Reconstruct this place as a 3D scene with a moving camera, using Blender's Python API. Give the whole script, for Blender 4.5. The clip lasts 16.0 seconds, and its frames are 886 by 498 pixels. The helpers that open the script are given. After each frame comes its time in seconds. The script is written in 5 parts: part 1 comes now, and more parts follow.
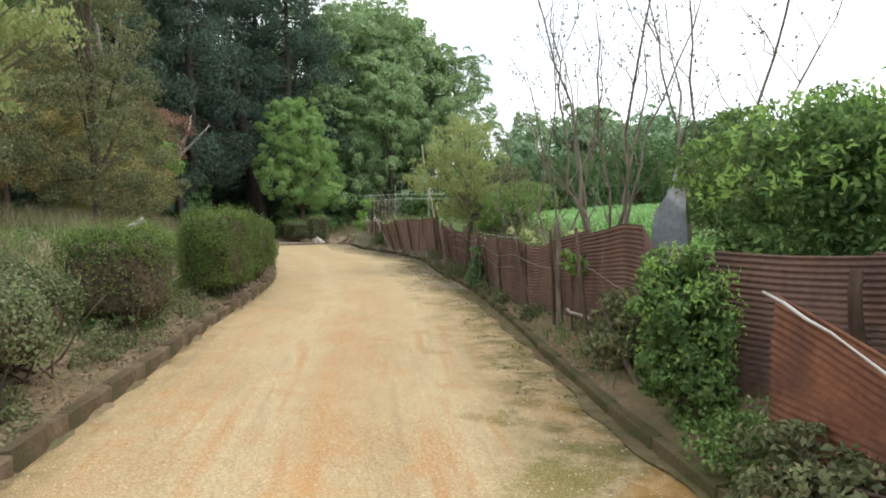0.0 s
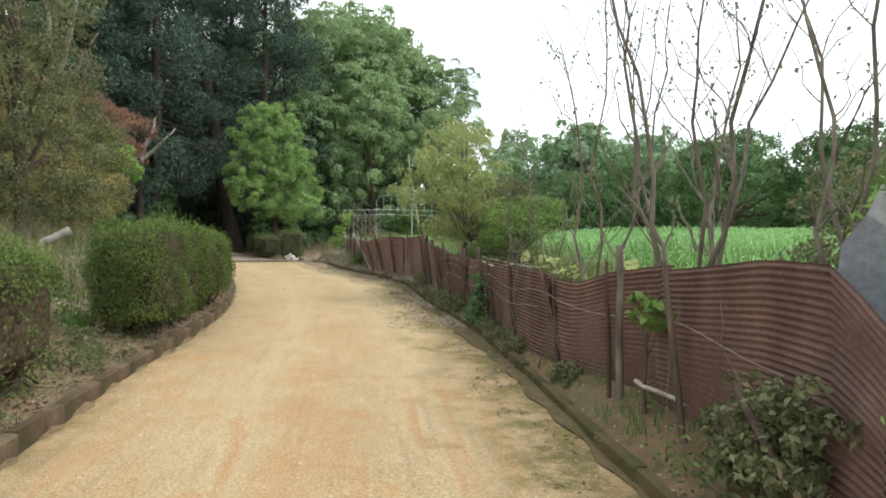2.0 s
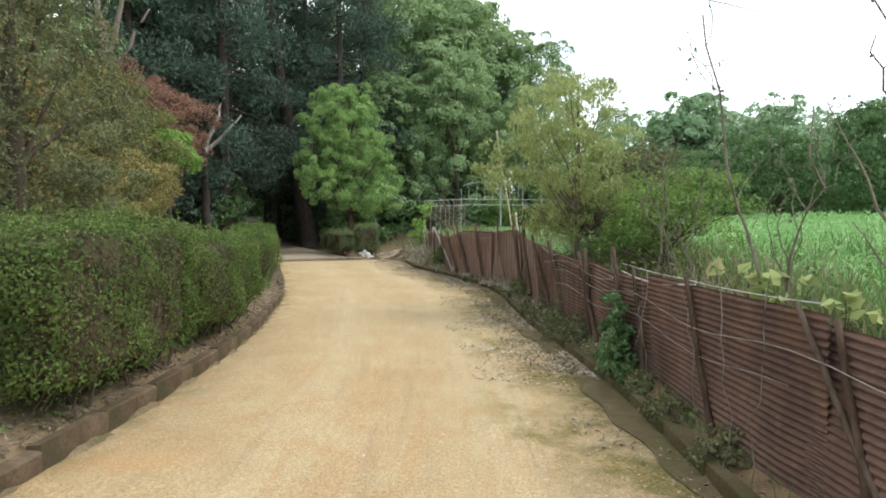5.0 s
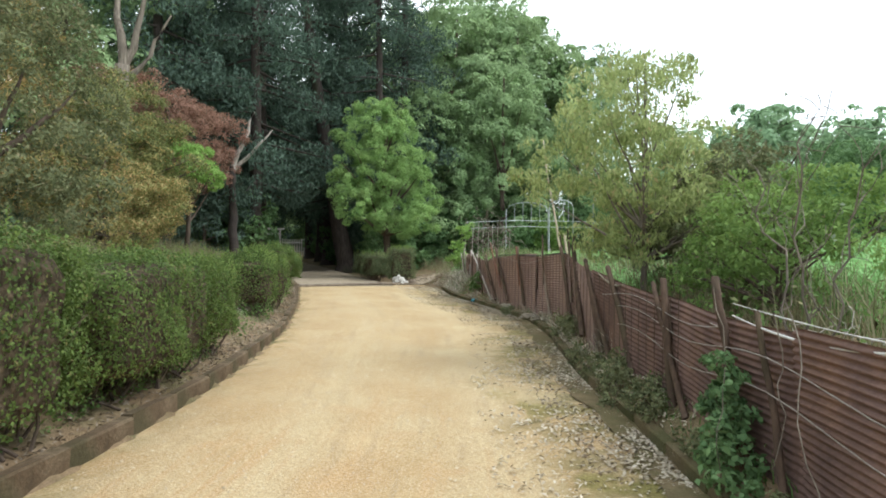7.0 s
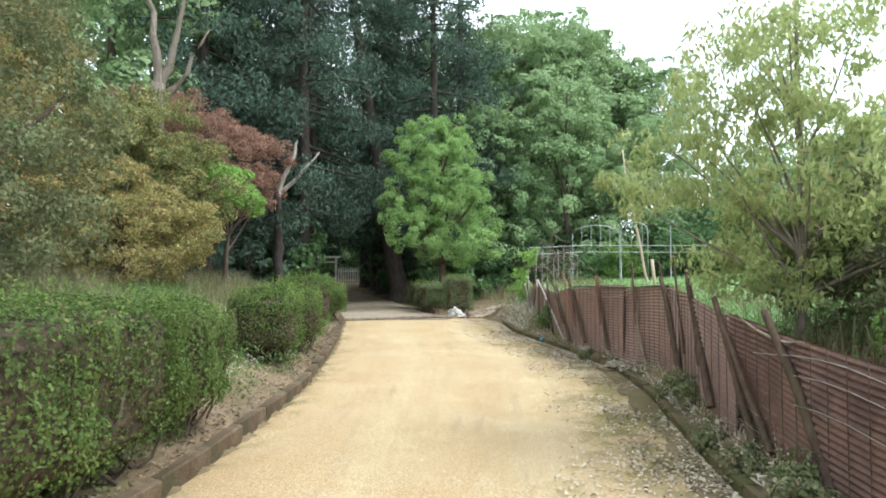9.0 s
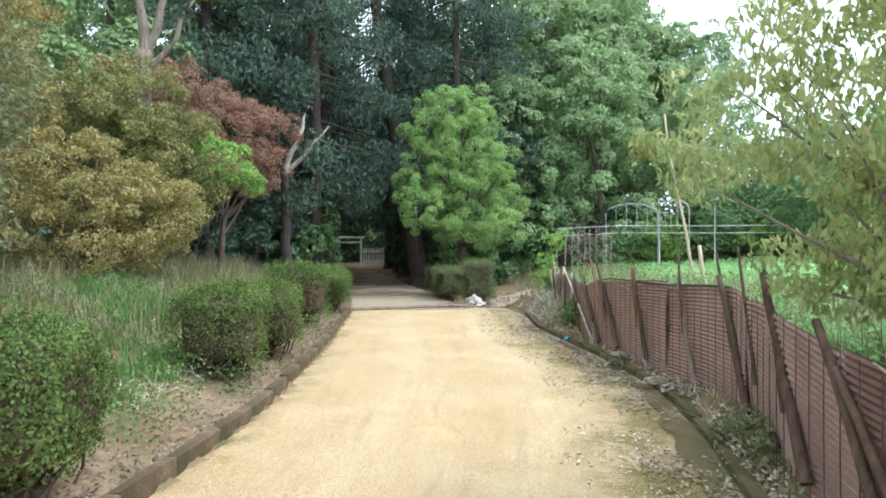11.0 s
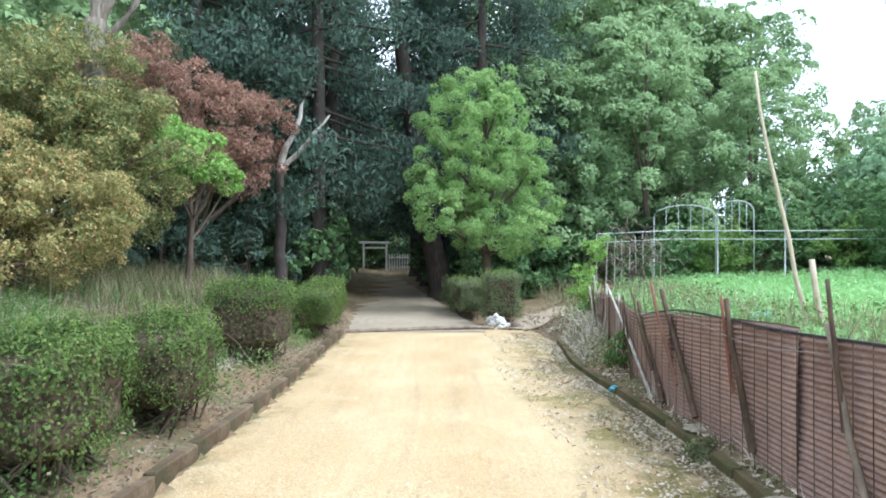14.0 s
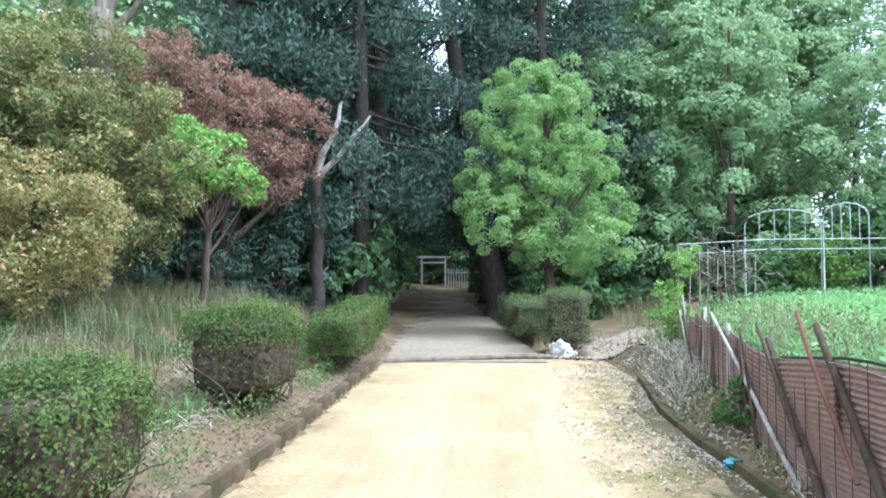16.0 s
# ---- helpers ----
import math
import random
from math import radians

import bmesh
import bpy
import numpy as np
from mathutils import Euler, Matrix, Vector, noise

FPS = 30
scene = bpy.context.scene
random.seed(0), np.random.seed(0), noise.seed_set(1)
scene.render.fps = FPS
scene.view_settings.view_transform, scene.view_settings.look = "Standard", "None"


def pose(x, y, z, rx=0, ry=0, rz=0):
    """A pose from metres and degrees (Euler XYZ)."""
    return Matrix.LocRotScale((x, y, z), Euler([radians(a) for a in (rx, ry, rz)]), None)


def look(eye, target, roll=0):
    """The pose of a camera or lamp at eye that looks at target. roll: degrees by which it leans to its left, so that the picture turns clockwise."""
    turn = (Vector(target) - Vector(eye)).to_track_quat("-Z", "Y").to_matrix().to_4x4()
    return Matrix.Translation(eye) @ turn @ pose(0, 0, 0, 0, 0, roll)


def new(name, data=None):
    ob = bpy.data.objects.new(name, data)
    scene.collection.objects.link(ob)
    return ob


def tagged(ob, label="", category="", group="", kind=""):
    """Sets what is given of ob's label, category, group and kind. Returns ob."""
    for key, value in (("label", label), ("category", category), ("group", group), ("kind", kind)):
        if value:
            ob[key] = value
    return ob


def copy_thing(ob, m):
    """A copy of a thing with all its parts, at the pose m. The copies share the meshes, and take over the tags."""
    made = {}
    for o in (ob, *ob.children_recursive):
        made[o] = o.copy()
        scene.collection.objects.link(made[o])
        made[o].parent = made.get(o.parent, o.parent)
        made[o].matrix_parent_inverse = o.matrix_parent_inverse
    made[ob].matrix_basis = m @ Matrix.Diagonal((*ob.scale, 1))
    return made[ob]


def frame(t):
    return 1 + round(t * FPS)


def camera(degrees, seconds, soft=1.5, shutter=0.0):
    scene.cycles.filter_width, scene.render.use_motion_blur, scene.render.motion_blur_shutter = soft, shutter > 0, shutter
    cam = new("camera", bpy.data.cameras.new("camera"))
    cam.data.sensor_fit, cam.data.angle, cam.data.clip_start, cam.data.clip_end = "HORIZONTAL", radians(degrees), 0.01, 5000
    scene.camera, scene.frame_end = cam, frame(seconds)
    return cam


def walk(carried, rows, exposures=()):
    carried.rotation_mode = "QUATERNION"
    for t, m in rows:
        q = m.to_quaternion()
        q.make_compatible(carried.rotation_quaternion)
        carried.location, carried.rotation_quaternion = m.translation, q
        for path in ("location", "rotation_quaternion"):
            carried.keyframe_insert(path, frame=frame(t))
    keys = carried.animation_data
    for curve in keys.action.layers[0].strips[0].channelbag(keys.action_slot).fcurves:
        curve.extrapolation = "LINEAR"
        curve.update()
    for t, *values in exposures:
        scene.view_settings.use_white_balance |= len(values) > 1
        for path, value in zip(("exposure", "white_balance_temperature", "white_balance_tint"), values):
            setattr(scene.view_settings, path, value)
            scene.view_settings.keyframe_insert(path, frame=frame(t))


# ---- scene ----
cam = camera(69.4, 16.0, soft=1.8)
PATH = [
    (0, (1.068, -3.14, 1.261), (0.851, -1.155, 1.139), -0.4),
    (0.5, (0.93, -2.712, 1.273), (0.763, -0.723, 1.145), -0.4),
    (1, (0.881, -2.24, 1.259), (0.782, -0.244, 1.166), 0.3),
    (1.5, (0.721, -1.795, 1.277), (0.634, 0.202, 1.199), 1.1),
    (2, (0.661, -1.236, 1.262), (0.509, 0.757, 1.196), 1.1),
    (2.5, (0.502, -0.747, 1.281), (0.228, 1.233, 1.215), 0.4),
    (3, (0.462, -0.287, 1.284), (0.223, 1.698, 1.227), 0.3),
    (3.5, (0.376, 0.203, 1.273), (0.12, 2.186, 1.229), 0.2),
    (4, (0.388, 0.689, 1.253), (0.121, 2.67, 1.191), 0.0),
    (4.5, (0.343, 1.246, 1.243), (0.051, 3.224, 1.212), -0.1),
    (4.7, (0.29, 1.423, 1.271), (-0.061, 3.389, 1.171), -0.1),
    (6.8, (0.086, 3.315, 1.183), (-0.464, 5.237, 1.161), 0.6),
    (7, (0.064, 3.477, 1.206), (-0.506, 5.394, 1.185), 0.4),
    (7.5, (-0.007, 3.921, 1.211), (-0.623, 5.824, 1.228), -0.5),
    (8, (-0.196, 4.353, 1.216), (-0.862, 6.238, 1.25), -0.5),
    (8.5, (-0.268, 4.799, 1.228), (-0.968, 6.672, 1.282), -0.4),
    (9, (-0.491, 5.197, 1.247), (-1.235, 7.052, 1.309), -0.1),
    (9.5, (-0.598, 5.572, 1.27), (-1.392, 7.407, 1.327), -0.5),
    (9.7, (-0.634, 5.723, 1.286), (-1.475, 7.536, 1.343), -0.6),
    (11.8, (-0.772, 7.473, 1.458), (-1.616, 9.286, 1.423), 0.2),
    (12, (-0.811, 7.674, 1.476), (-1.681, 9.474, 1.442), 0.1),
    (12.5, (-1.026, 8.057, 1.473), (-1.924, 9.843, 1.438), 0.2),
    (13, (-1.122, 8.468, 1.46), (-2.038, 10.246, 1.435), 0.2),
    (13.5, (-1.274, 8.866, 1.457), (-2.208, 10.635, 1.456), -0.3),
    (14, (-1.422, 9.219, 1.459), (-2.363, 10.984, 1.469), 0.0),
    (14.5, (-1.529, 9.662, 1.472), (-2.49, 11.416, 1.504), -0.7),
    (15, (-1.743, 10.045, 1.478), (-2.745, 11.775, 1.52), -0.4),
    (15.5, (-1.856, 10.518, 1.477), (-2.895, 12.227, 1.528), -0.7),
    (16, (-2.102, 10.884, 1.473), (-3.214, 12.546, 1.529), -0.5),
]
EXPOSURES = [(0, -0.05, 6400, 10), (3.5, 0.0, 6350, 10), (7, 0.22, 6100, 8), (9.5, 0.62, 5900, 8), (12.5, 0.68, 5580, 9), (14.5, 0.89, 5330, 9), (16, 1.04, 5090, 10)]
walk(cam, [(t, look(eye, target, roll)) for t, eye, target, roll in PATH], EXPOSURES)

# ---- sky, sun ----
world = bpy.data.worlds.new("overcast_sky")
scene.world = world
world.use_nodes = True
wt = world.node_tree
wt.nodes.clear()
w_out = wt.nodes.new("ShaderNodeOutputWorld")
w_bg = wt.nodes.new("ShaderNodeBackground")
w_sky = wt.nodes.new("ShaderNodeTexSky")
w_sky.sky_type = "NISHITA"
w_sky.sun_disc = False
w_sky.sun_elevation = radians(55)
w_sky.sun_rotation = radians(70)
w_co = wt.nodes.new("ShaderNodeTexCoord")
w_noise = wt.nodes.new("ShaderNodeTexNoise")
w_noise.inputs["Scale"].default_value = 2.6
w_noise.inputs["Detail"].default_value = 6
w_ramp = wt.nodes.new("ShaderNodeValToRGB")
w_ramp.color_ramp.elements[0].position = 0.36
w_ramp.color_ramp.elements[0].color = (0.62, 0.62, 0.62, 1)
w_ramp.color_ramp.elements[1].position = 0.5
w_ramp.color_ramp.elements[1].color = (1, 1, 1, 1)
w_mix = wt.nodes.new("ShaderNodeMix")
w_mix.data_type = "RGBA"
w_mix.inputs[7].default_value = (11.2, 11.6, 12.0, 1)
wt.links.new(w_co.outputs["Generated"], w_noise.inputs["Vector"])
wt.links.new(w_noise.outputs["Fac"], w_ramp.inputs["Fac"])
wt.links.new(w_ramp.outputs["Color"], w_mix.inputs[0])
wt.links.new(w_sky.outputs["Color"], w_mix.inputs[6])
wt.links.new(w_mix.outputs[2], w_bg.inputs["Color"])
w_bg.inputs["Strength"].default_value = 0.15
wt.links.new(w_bg.outputs["Background"], w_out.inputs["Surface"])

sun_data = bpy.data.lights.new("sun", "SUN")
sun_data.energy = 2.2
sun_data.angle = radians(26)
sun_data.color = (1.0, 0.96, 0.9)
sun = new("sun", sun_data)
sun.matrix_world = look((0, 0, 0), (-math.sin(radians(70)) * math.cos(radians(55)), -math.cos(radians(70)) * math.cos(radians(55)), -math.sin(radians(55))))

RNG = np.random.default_rng(7)

# ---- materials ----


class Mat:
    """A small node builder."""

    def __init__(self, name):
        self.m = bpy.data.materials.new(name)
        self.m.use_nodes = True
        self.t = self.m.node_tree
        self.b = self.t.nodes["Principled BSDF"]
        self.out = self.t.nodes["Material Output"]
        self.co = self.t.nodes.new("ShaderNodeTexCoord").outputs["Object"]

    def node(self, kind, **vals):
        n = self.t.nodes.new(kind)
        for k, v in vals.items():
            n.inputs[k].default_value = v
        return n

    def link(self, a, b):
        self.t.links.new(a, b)

    def noise(self, scale, detail=4, rough=0.55, vec=None):
        n = self.node("ShaderNodeTexNoise", Scale=scale, Detail=detail, Roughness=rough)
        self.link(vec if vec else self.co, n.inputs["Vector"])
        return n.outputs["Fac"]

    def ramp(self, fac, stops):
        r = self.t.nodes.new("ShaderNodeValToRGB")
        el = r.color_ramp.elements
        while len(el) < len(stops):
            el.new(0.5)
        for e, (p, c) in zip(el, stops):
            e.position = p
            e.color = (*c, 1) if len(c) == 3 else c
        self.link(fac, r.inputs["Fac"])
        return r.outputs["Color"]

    def grey(self, fac, lo, hi):
        return self.ramp(fac, [(lo, (0, 0, 0)), (hi, (1, 1, 1))])

    def mix(self, fac, a, b, mode="MIX"):
        n = self.t.nodes.new("ShaderNodeMix")
        n.data_type = "RGBA"
        n.blend_type = mode
        for v, s in ((fac, 0), (a, 6), (b, 7)):
            if isinstance(v, (int, float)):
                n.inputs[s].default_value = v
            elif isinstance(v, tuple):
                n.inputs[s].default_value = (*v, 1)
            else:
                self.link(v, n.inputs[s])
        return n.outputs[2]

    def bump(self, fac, strength, dist=0.01):
        n = self.node("ShaderNodeBump", Strength=strength, Distance=dist)
        self.link(fac, n.inputs["Height"])
        self.link(n.outputs["Normal"], self.b.inputs["Normal"])

    def base(self, colour, rough=0.8, spec=0.3, metal=0.0):
        if isinstance(colour, tuple):
            self.b.inputs["Base Color"].default_value = (*colour, 1)
        else:
            self.link(colour, self.b.inputs["Base Color"])
        self.b.inputs["Roughness"].default_value = rough
        self.b.inputs["Specular IOR Level"].default_value = spec
        self.b.inputs["Metallic"].default_value = metal
        return self


def leaf_material(name, dark, mid, light, through_light=0.3, patch=0.9, odd=None, odd_from=0.955, even=0.35):
    m = Mat(name)
    rnd = m.node("ShaderNodeNewGeometry").outputs["Random Per Island"]
    stops = [(0.0, dark), (0.5, mid), (min(0.93, odd_from - 0.03), light)]
    if odd:
        stops += [(odd_from, odd)]
    col = m.ramp(rnd, stops)
    if not odd:
        col = m.mix(even, col, mid)
    # noise at clump scale puts the soft shading of leaf clumps into the colour
    clump = m.noise(patch * 3.2, 3)
    col = m.mix(m.mix(0.45, (0, 0, 0), m.grey(clump, 0.42, 0.62)), col, m.mix(0.5, dark, mid))
    big = m.noise(patch, 3)
    col = m.mix(m.grey(big, 0.35, 0.7), col, m.mix(0.5, col, light), "MIX")
    m.base(col, 0.65, 0.18)
    tr = m.node("ShaderNodeBsdfTranslucent")
    m.link(m.mix(0.4, col, light), tr.inputs["Color"])
    mx = m.node("ShaderNodeMixShader", Fac=through_light)
    m.link(m.b.outputs[0], mx.inputs[1])
    m.link(tr.outputs[0], mx.inputs[2])
    m.link(mx.outputs[0], m.out.inputs["Surface"])
    return m.m


def bark_material(name, dark, light, scale=6.0):
    m = Mat(name)
    mp = m.node("ShaderNodeMapping")
    mp.inputs["Scale"].default_value = (1, 1, 0.18)
    m.link(m.co, mp.inputs["Vector"])
    n = m.noise(scale * 3, 6, 0.65, mp.outputs["Vector"])
    col = m.ramp(n, [(0.3, dark), (0.7, light)])
    moss = m.grey(m.noise(1.3), 0.55, 0.75)
    col = m.mix(m.mix(0.5, (0, 0, 0), moss), col, (0.06, 0.075, 0.03))
    m.base(col, 0.9, 0.15)
    m.bump(n, 0.6, 0.02)
    return m.m


M_hedge = leaf_material("hedge_leaf", (0.032, 0.055, 0.017), (0.075, 0.126, 0.034), (0.18, 0.255, 0.065), 0.3, 1.6, (0.2, 0.15, 0.07))
M_shoot = leaf_material("fresh_hedge_shoot", (0.09, 0.16, 0.036), (0.165, 0.25, 0.06), (0.28, 0.37, 0.11), 0.4, 1.6)
M_hedge_old = leaf_material("hedge_leaf_weathered", (0.06, 0.08, 0.038), (0.125, 0.165, 0.075), (0.22, 0.26, 0.12), 0.25, 1.6, (0.27, 0.2, 0.12))
M_camphor = leaf_material("camphor_leaf", (0.09, 0.18, 0.06), (0.21, 0.36, 0.115), (0.45, 0.6, 0.22), 0.35, 1.5, even=0.55)
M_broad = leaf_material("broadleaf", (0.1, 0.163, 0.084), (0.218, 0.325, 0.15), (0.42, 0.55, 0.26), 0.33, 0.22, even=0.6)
# distance haze is painted in here as a paler, bluer leaf green
M_far = leaf_material("haze_tinted_broadleaf", (0.16, 0.26, 0.15), (0.28, 0.43, 0.24), (0.43, 0.57, 0.33), 0.35, 0.2, even=0.6)
M_cedar = leaf_material("cedar_needle", (0.04, 0.067, 0.054), (0.077, 0.121, 0.09), (0.128, 0.193, 0.13), 0.2, 0.3, even=0.65)
M_red = leaf_material("russet_leaf", (0.13, 0.075, 0.055), (0.29, 0.16, 0.115), (0.45, 0.28, 0.2), 0.3, 0.7)
M_ybush = leaf_material("olive_leaf", (0.06, 0.092, 0.035), (0.15, 0.195, 0.072), (0.37, 0.37, 0.14), 0.3, 0.6, (0.56, 0.36, 0.15), 0.88)
M_rtip = leaf_material("orange_tipped_leaf", (0.1, 0.12, 0.04), (0.25, 0.25, 0.085), (0.46, 0.36, 0.15), 0.3, 0.8, (0.58, 0.34, 0.15), 0.78)
M_ytree = leaf_material("yellow_green_leaf", (0.14, 0.195, 0.068), (0.31, 0.385, 0.14), (0.53, 0.585, 0.26), 0.6, 0.9, (0.5, 0.36, 0.2))
M_grey = leaf_material("grey_green_leaf", (0.07, 0.09, 0.042), (0.145, 0.175, 0.08), (0.27, 0.28, 0.14), 0.3, 0.7, (0.3, 0.22, 0.13))
M_lime = leaf_material("lime_leaf", (0.12, 0.25, 0.05), (0.24, 0.42, 0.1), (0.4, 0.56, 0.17), 0.4, 0.9)
M_shrub = leaf_material("glossy_shrub_leaf", (0.03, 0.065, 0.026), (0.072, 0.145, 0.05), (0.26, 0.38, 0.11), 0.3, 1.2)
M_orchard = leaf_material("orchard_leaf", (0.055, 0.11, 0.048), (0.11, 0.2, 0.08), (0.22, 0.34, 0.14), 0.3, 0.4)
M_pale = leaf_material("pale_tipped_leaf", (0.11, 0.15, 0.045), (0.25, 0.27, 0.09), (0.5, 0.42, 0.18), 0.3, 0.9, (0.6, 0.36, 0.18), 0.8)
M_bush = leaf_material("mid_green_leaf", (0.07, 0.13, 0.035), (0.15, 0.25, 0.065), (0.3, 0.42, 0.12), 0.35, 0.9)
M_weed = leaf_material("weed_leaf", (0.05, 0.1, 0.028), (0.11, 0.195, 0.052), (0.24, 0.35, 0.11), 0.3, 0.9, (0.4, 0.33, 0.2))
M_sage = leaf_material("sage_leaf", (0.1, 0.13, 0.08), (0.16, 0.21, 0.12), (0.26, 0.32, 0.18), 0.3, 1.0)
M_dead_leaf = leaf_material("dead_leaf", (0.11, 0.075, 0.045), (0.25, 0.19, 0.125), (0.46, 0.4, 0.31), 0.1, 1.2)
M_pale_litter = leaf_material("pale_leaf_litter", (0.2, 0.15, 0.09), (0.4, 0.34, 0.24), (0.62, 0.56, 0.45), 0.1, 1.2)
M_old_litter = leaf_material("brown_leaf_litter", (0.07, 0.05, 0.03), (0.17, 0.125, 0.08), (0.4, 0.34, 0.26), 0.1, 1.2)
M_grass = leaf_material("grass_blade", (0.045, 0.1, 0.025), (0.09, 0.19, 0.048), (0.18, 0.31, 0.09), 0.35, 0.6, (0.4, 0.34, 0.2))
M_straw = leaf_material("dry_grass_blade", (0.085, 0.09, 0.04), (0.175, 0.165, 0.085), (0.34, 0.31, 0.18), 0.25, 0.8, (0.16, 0.24, 0.07))
M_straw_pale = leaf_material("fallen_straw", (0.24, 0.21, 0.15), (0.42, 0.38, 0.29), (0.6, 0.56, 0.46), 0.1, 0.8)
M_crop = leaf_material("crop_blade", (0.14, 0.31, 0.09), (0.26, 0.49, 0.175), (0.42, 0.63, 0.29), 0.4, 0.35, (0.6, 0.7, 0.42))
M_bark = bark_material("brown_bark", (0.05, 0.038, 0.028), (0.16, 0.12, 0.09))
M_cedar_bark = bark_material("cedar_bark", (0.03, 0.025, 0.022), (0.09, 0.072, 0.062))
M_pale_bark = bark_material("pale_bark", (0.09, 0.075, 0.06), (0.27, 0.23, 0.18))
M_dead_wood = bark_material("weathered_dead_wood", (0.22, 0.19, 0.16), (0.5, 0.46, 0.4))
M_post = bark_material("dark_fence_post", (0.04, 0.028, 0.02), (0.12, 0.08, 0.055))


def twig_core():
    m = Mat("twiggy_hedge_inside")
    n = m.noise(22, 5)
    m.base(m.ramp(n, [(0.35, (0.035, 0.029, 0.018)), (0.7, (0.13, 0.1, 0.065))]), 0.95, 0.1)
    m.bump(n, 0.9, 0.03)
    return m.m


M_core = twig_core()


def road_material():
    m = Mat("sandy_gravel_road")
    uv = m.t.nodes.new("ShaderNodeUVMap").outputs["UV"]
    sep = m.t.nodes.new("ShaderNodeSeparateXYZ")
    m.link(uv, sep.inputs[0])
    u = sep.outputs[0]
    along = m.t.nodes.new("ShaderNodeSeparateXYZ")
    m.link(m.co, along.inputs[0])
    stretch_ = m.node("ShaderNodeMapRange", **{"From Min": 3.0, "From Max": 9.0})
    m.link(along.outputs[1], stretch_.inputs["Value"])
    later = stretch_.outputs[0]
    wob = m.noise(0.9, 3)
    addw = m.t.nodes.new("ShaderNodeMath")
    addw.operation = "MULTIPLY_ADD"
    m.link(wob, addw.inputs[0])
    addw.inputs[1].default_value = 0.22
    m.link(u, addw.inputs[2])
    uu = addw.outputs[0]
    sand, pale, clay = (0.42, 0.265, 0.09), (0.52, 0.39, 0.19), (0.47, 0.215, 0.045)
    clay = m.mix(later, clay, (0.46, 0.31, 0.12))
    base = m.ramp(uu, [(0.1, sand), (0.32, sand), (0.44, pale), (0.56, sand), (0.68, sand), (0.8, pale), (0.97, sand)])
    base = m.mix(m.ramp(uu, [(0.48, (0, 0, 0)), (0.56, (1, 1, 1)), (0.65, (0, 0, 0))]), base, clay)
    mp = m.node("ShaderNodeMapping")
    mp.inputs["Scale"].default_value = (26, 16, 1)
    m.link(uv, mp.inputs["Vector"])
    streak = m.noise(1.0, 5, 0.6, mp.outputs["Vector"])
    base = m.mix(m.grey(m.noise(1.1, 5, 0.6), 0.42, 0.68), base, pale)
    base = m.mix(m.grey(streak, 0.52, 0.68), base, clay)
    base = m.mix(m.ramp(streak, [(0.3, (1, 1, 1)), (0.46, (0, 0, 0))]), base, m.mix(0.5, base, (0.24, 0.15, 0.06)))
    base = m.mix(m.grey(m.noise(2.3, 4), 0.56, 0.72), base, clay)
    fine = m.noise(70, 4, 0.75)
    col = m.mix(m.grey(fine, 0.34, 0.66), m.mix(0.55, base, (0.16, 0.1, 0.045)), m.mix(0.4, base, (0.66, 0.57, 0.41)))
    speck = m.noise(210, 3, 0.7)
    col = m.mix(m.grey(speck, 0.6, 0.68), col, (0.72, 0.66, 0.54))
    col = m.mix(m.ramp(speck, [(0.33, (1, 1, 1)), (0.4, (0, 0, 0))]), col, (0.13, 0.085, 0.045))
    edge = m.ramp(uu, [(0.08, (1, 1, 1)), (0.2, (0, 0, 0)), (0.82, (0, 0, 0)), (1.05, (1, 1, 1))])
    blot = m.grey(m.noise(3.2, 5, 0.65), 0.42, 0.6)
    em = m.mix(1.0, edge, blot, "MULTIPLY")
    col = m.mix(em, col, (0.165, 0.14, 0.055))
    side = m.ramp(u, [(0.66, (0, 0, 0)), (0.78, (1, 1, 1)), (0.94, (1, 1, 1)), (1.0, (0, 0, 0))])
    moss = m.mix(1.0, side, m.grey(m.noise(1.15, 6, 0.68), 0.53, 0.6), "MULTIPLY")
    col = m.mix(m.mix(0.75, (0, 0, 0), moss), col, m.mix(m.grey(fine, 0.4, 0.6), (0.1, 0.095, 0.025), (0.26, 0.22, 0.07)))
    patch = m.grey(m.noise(0.8, 4, 0.6), 0.58, 0.66)
    col = m.mix(m.mix(0.55, (0, 0, 0), patch), col, m.mix(0.5, col, m.mix(later, (0.5, 0.2, 0.03), (0.56, 0.47, 0.28))))
    m.base(col, 0.9, 0.2)
    h = m.mix(0.35, m.noise(60, 4, 0.7), m.noise(7, 3))
    m.bump(h, 0.75, 0.025)
    return m.m


def soil_material(name, a, b, c, green=None):
    m = Mat(name)
    n1, n2, n3 = m.noise(0.7, 5, 0.6), m.noise(9, 5, 0.65), m.noise(70, 3, 0.7)
    col = m.mix(m.grey(n1, 0.4, 0.65), a, b)
    col = m.mix(m.grey(n2, 0.45, 0.7), col, c)
    if green:
        col = m.mix(m.grey(m.noise(1.7, 5, 0.7), 0.45, 0.62), col, green)
    col = m.mix(m.grey(n3, 0.35, 0.75), m.mix(0.35, col, (0.03, 0.02, 0.012)), col)
    m.base(col, 0.95, 0.15)
    m.bump(m.mix(0.4, n3, n2), 0.8, 0.03)
    return m.m


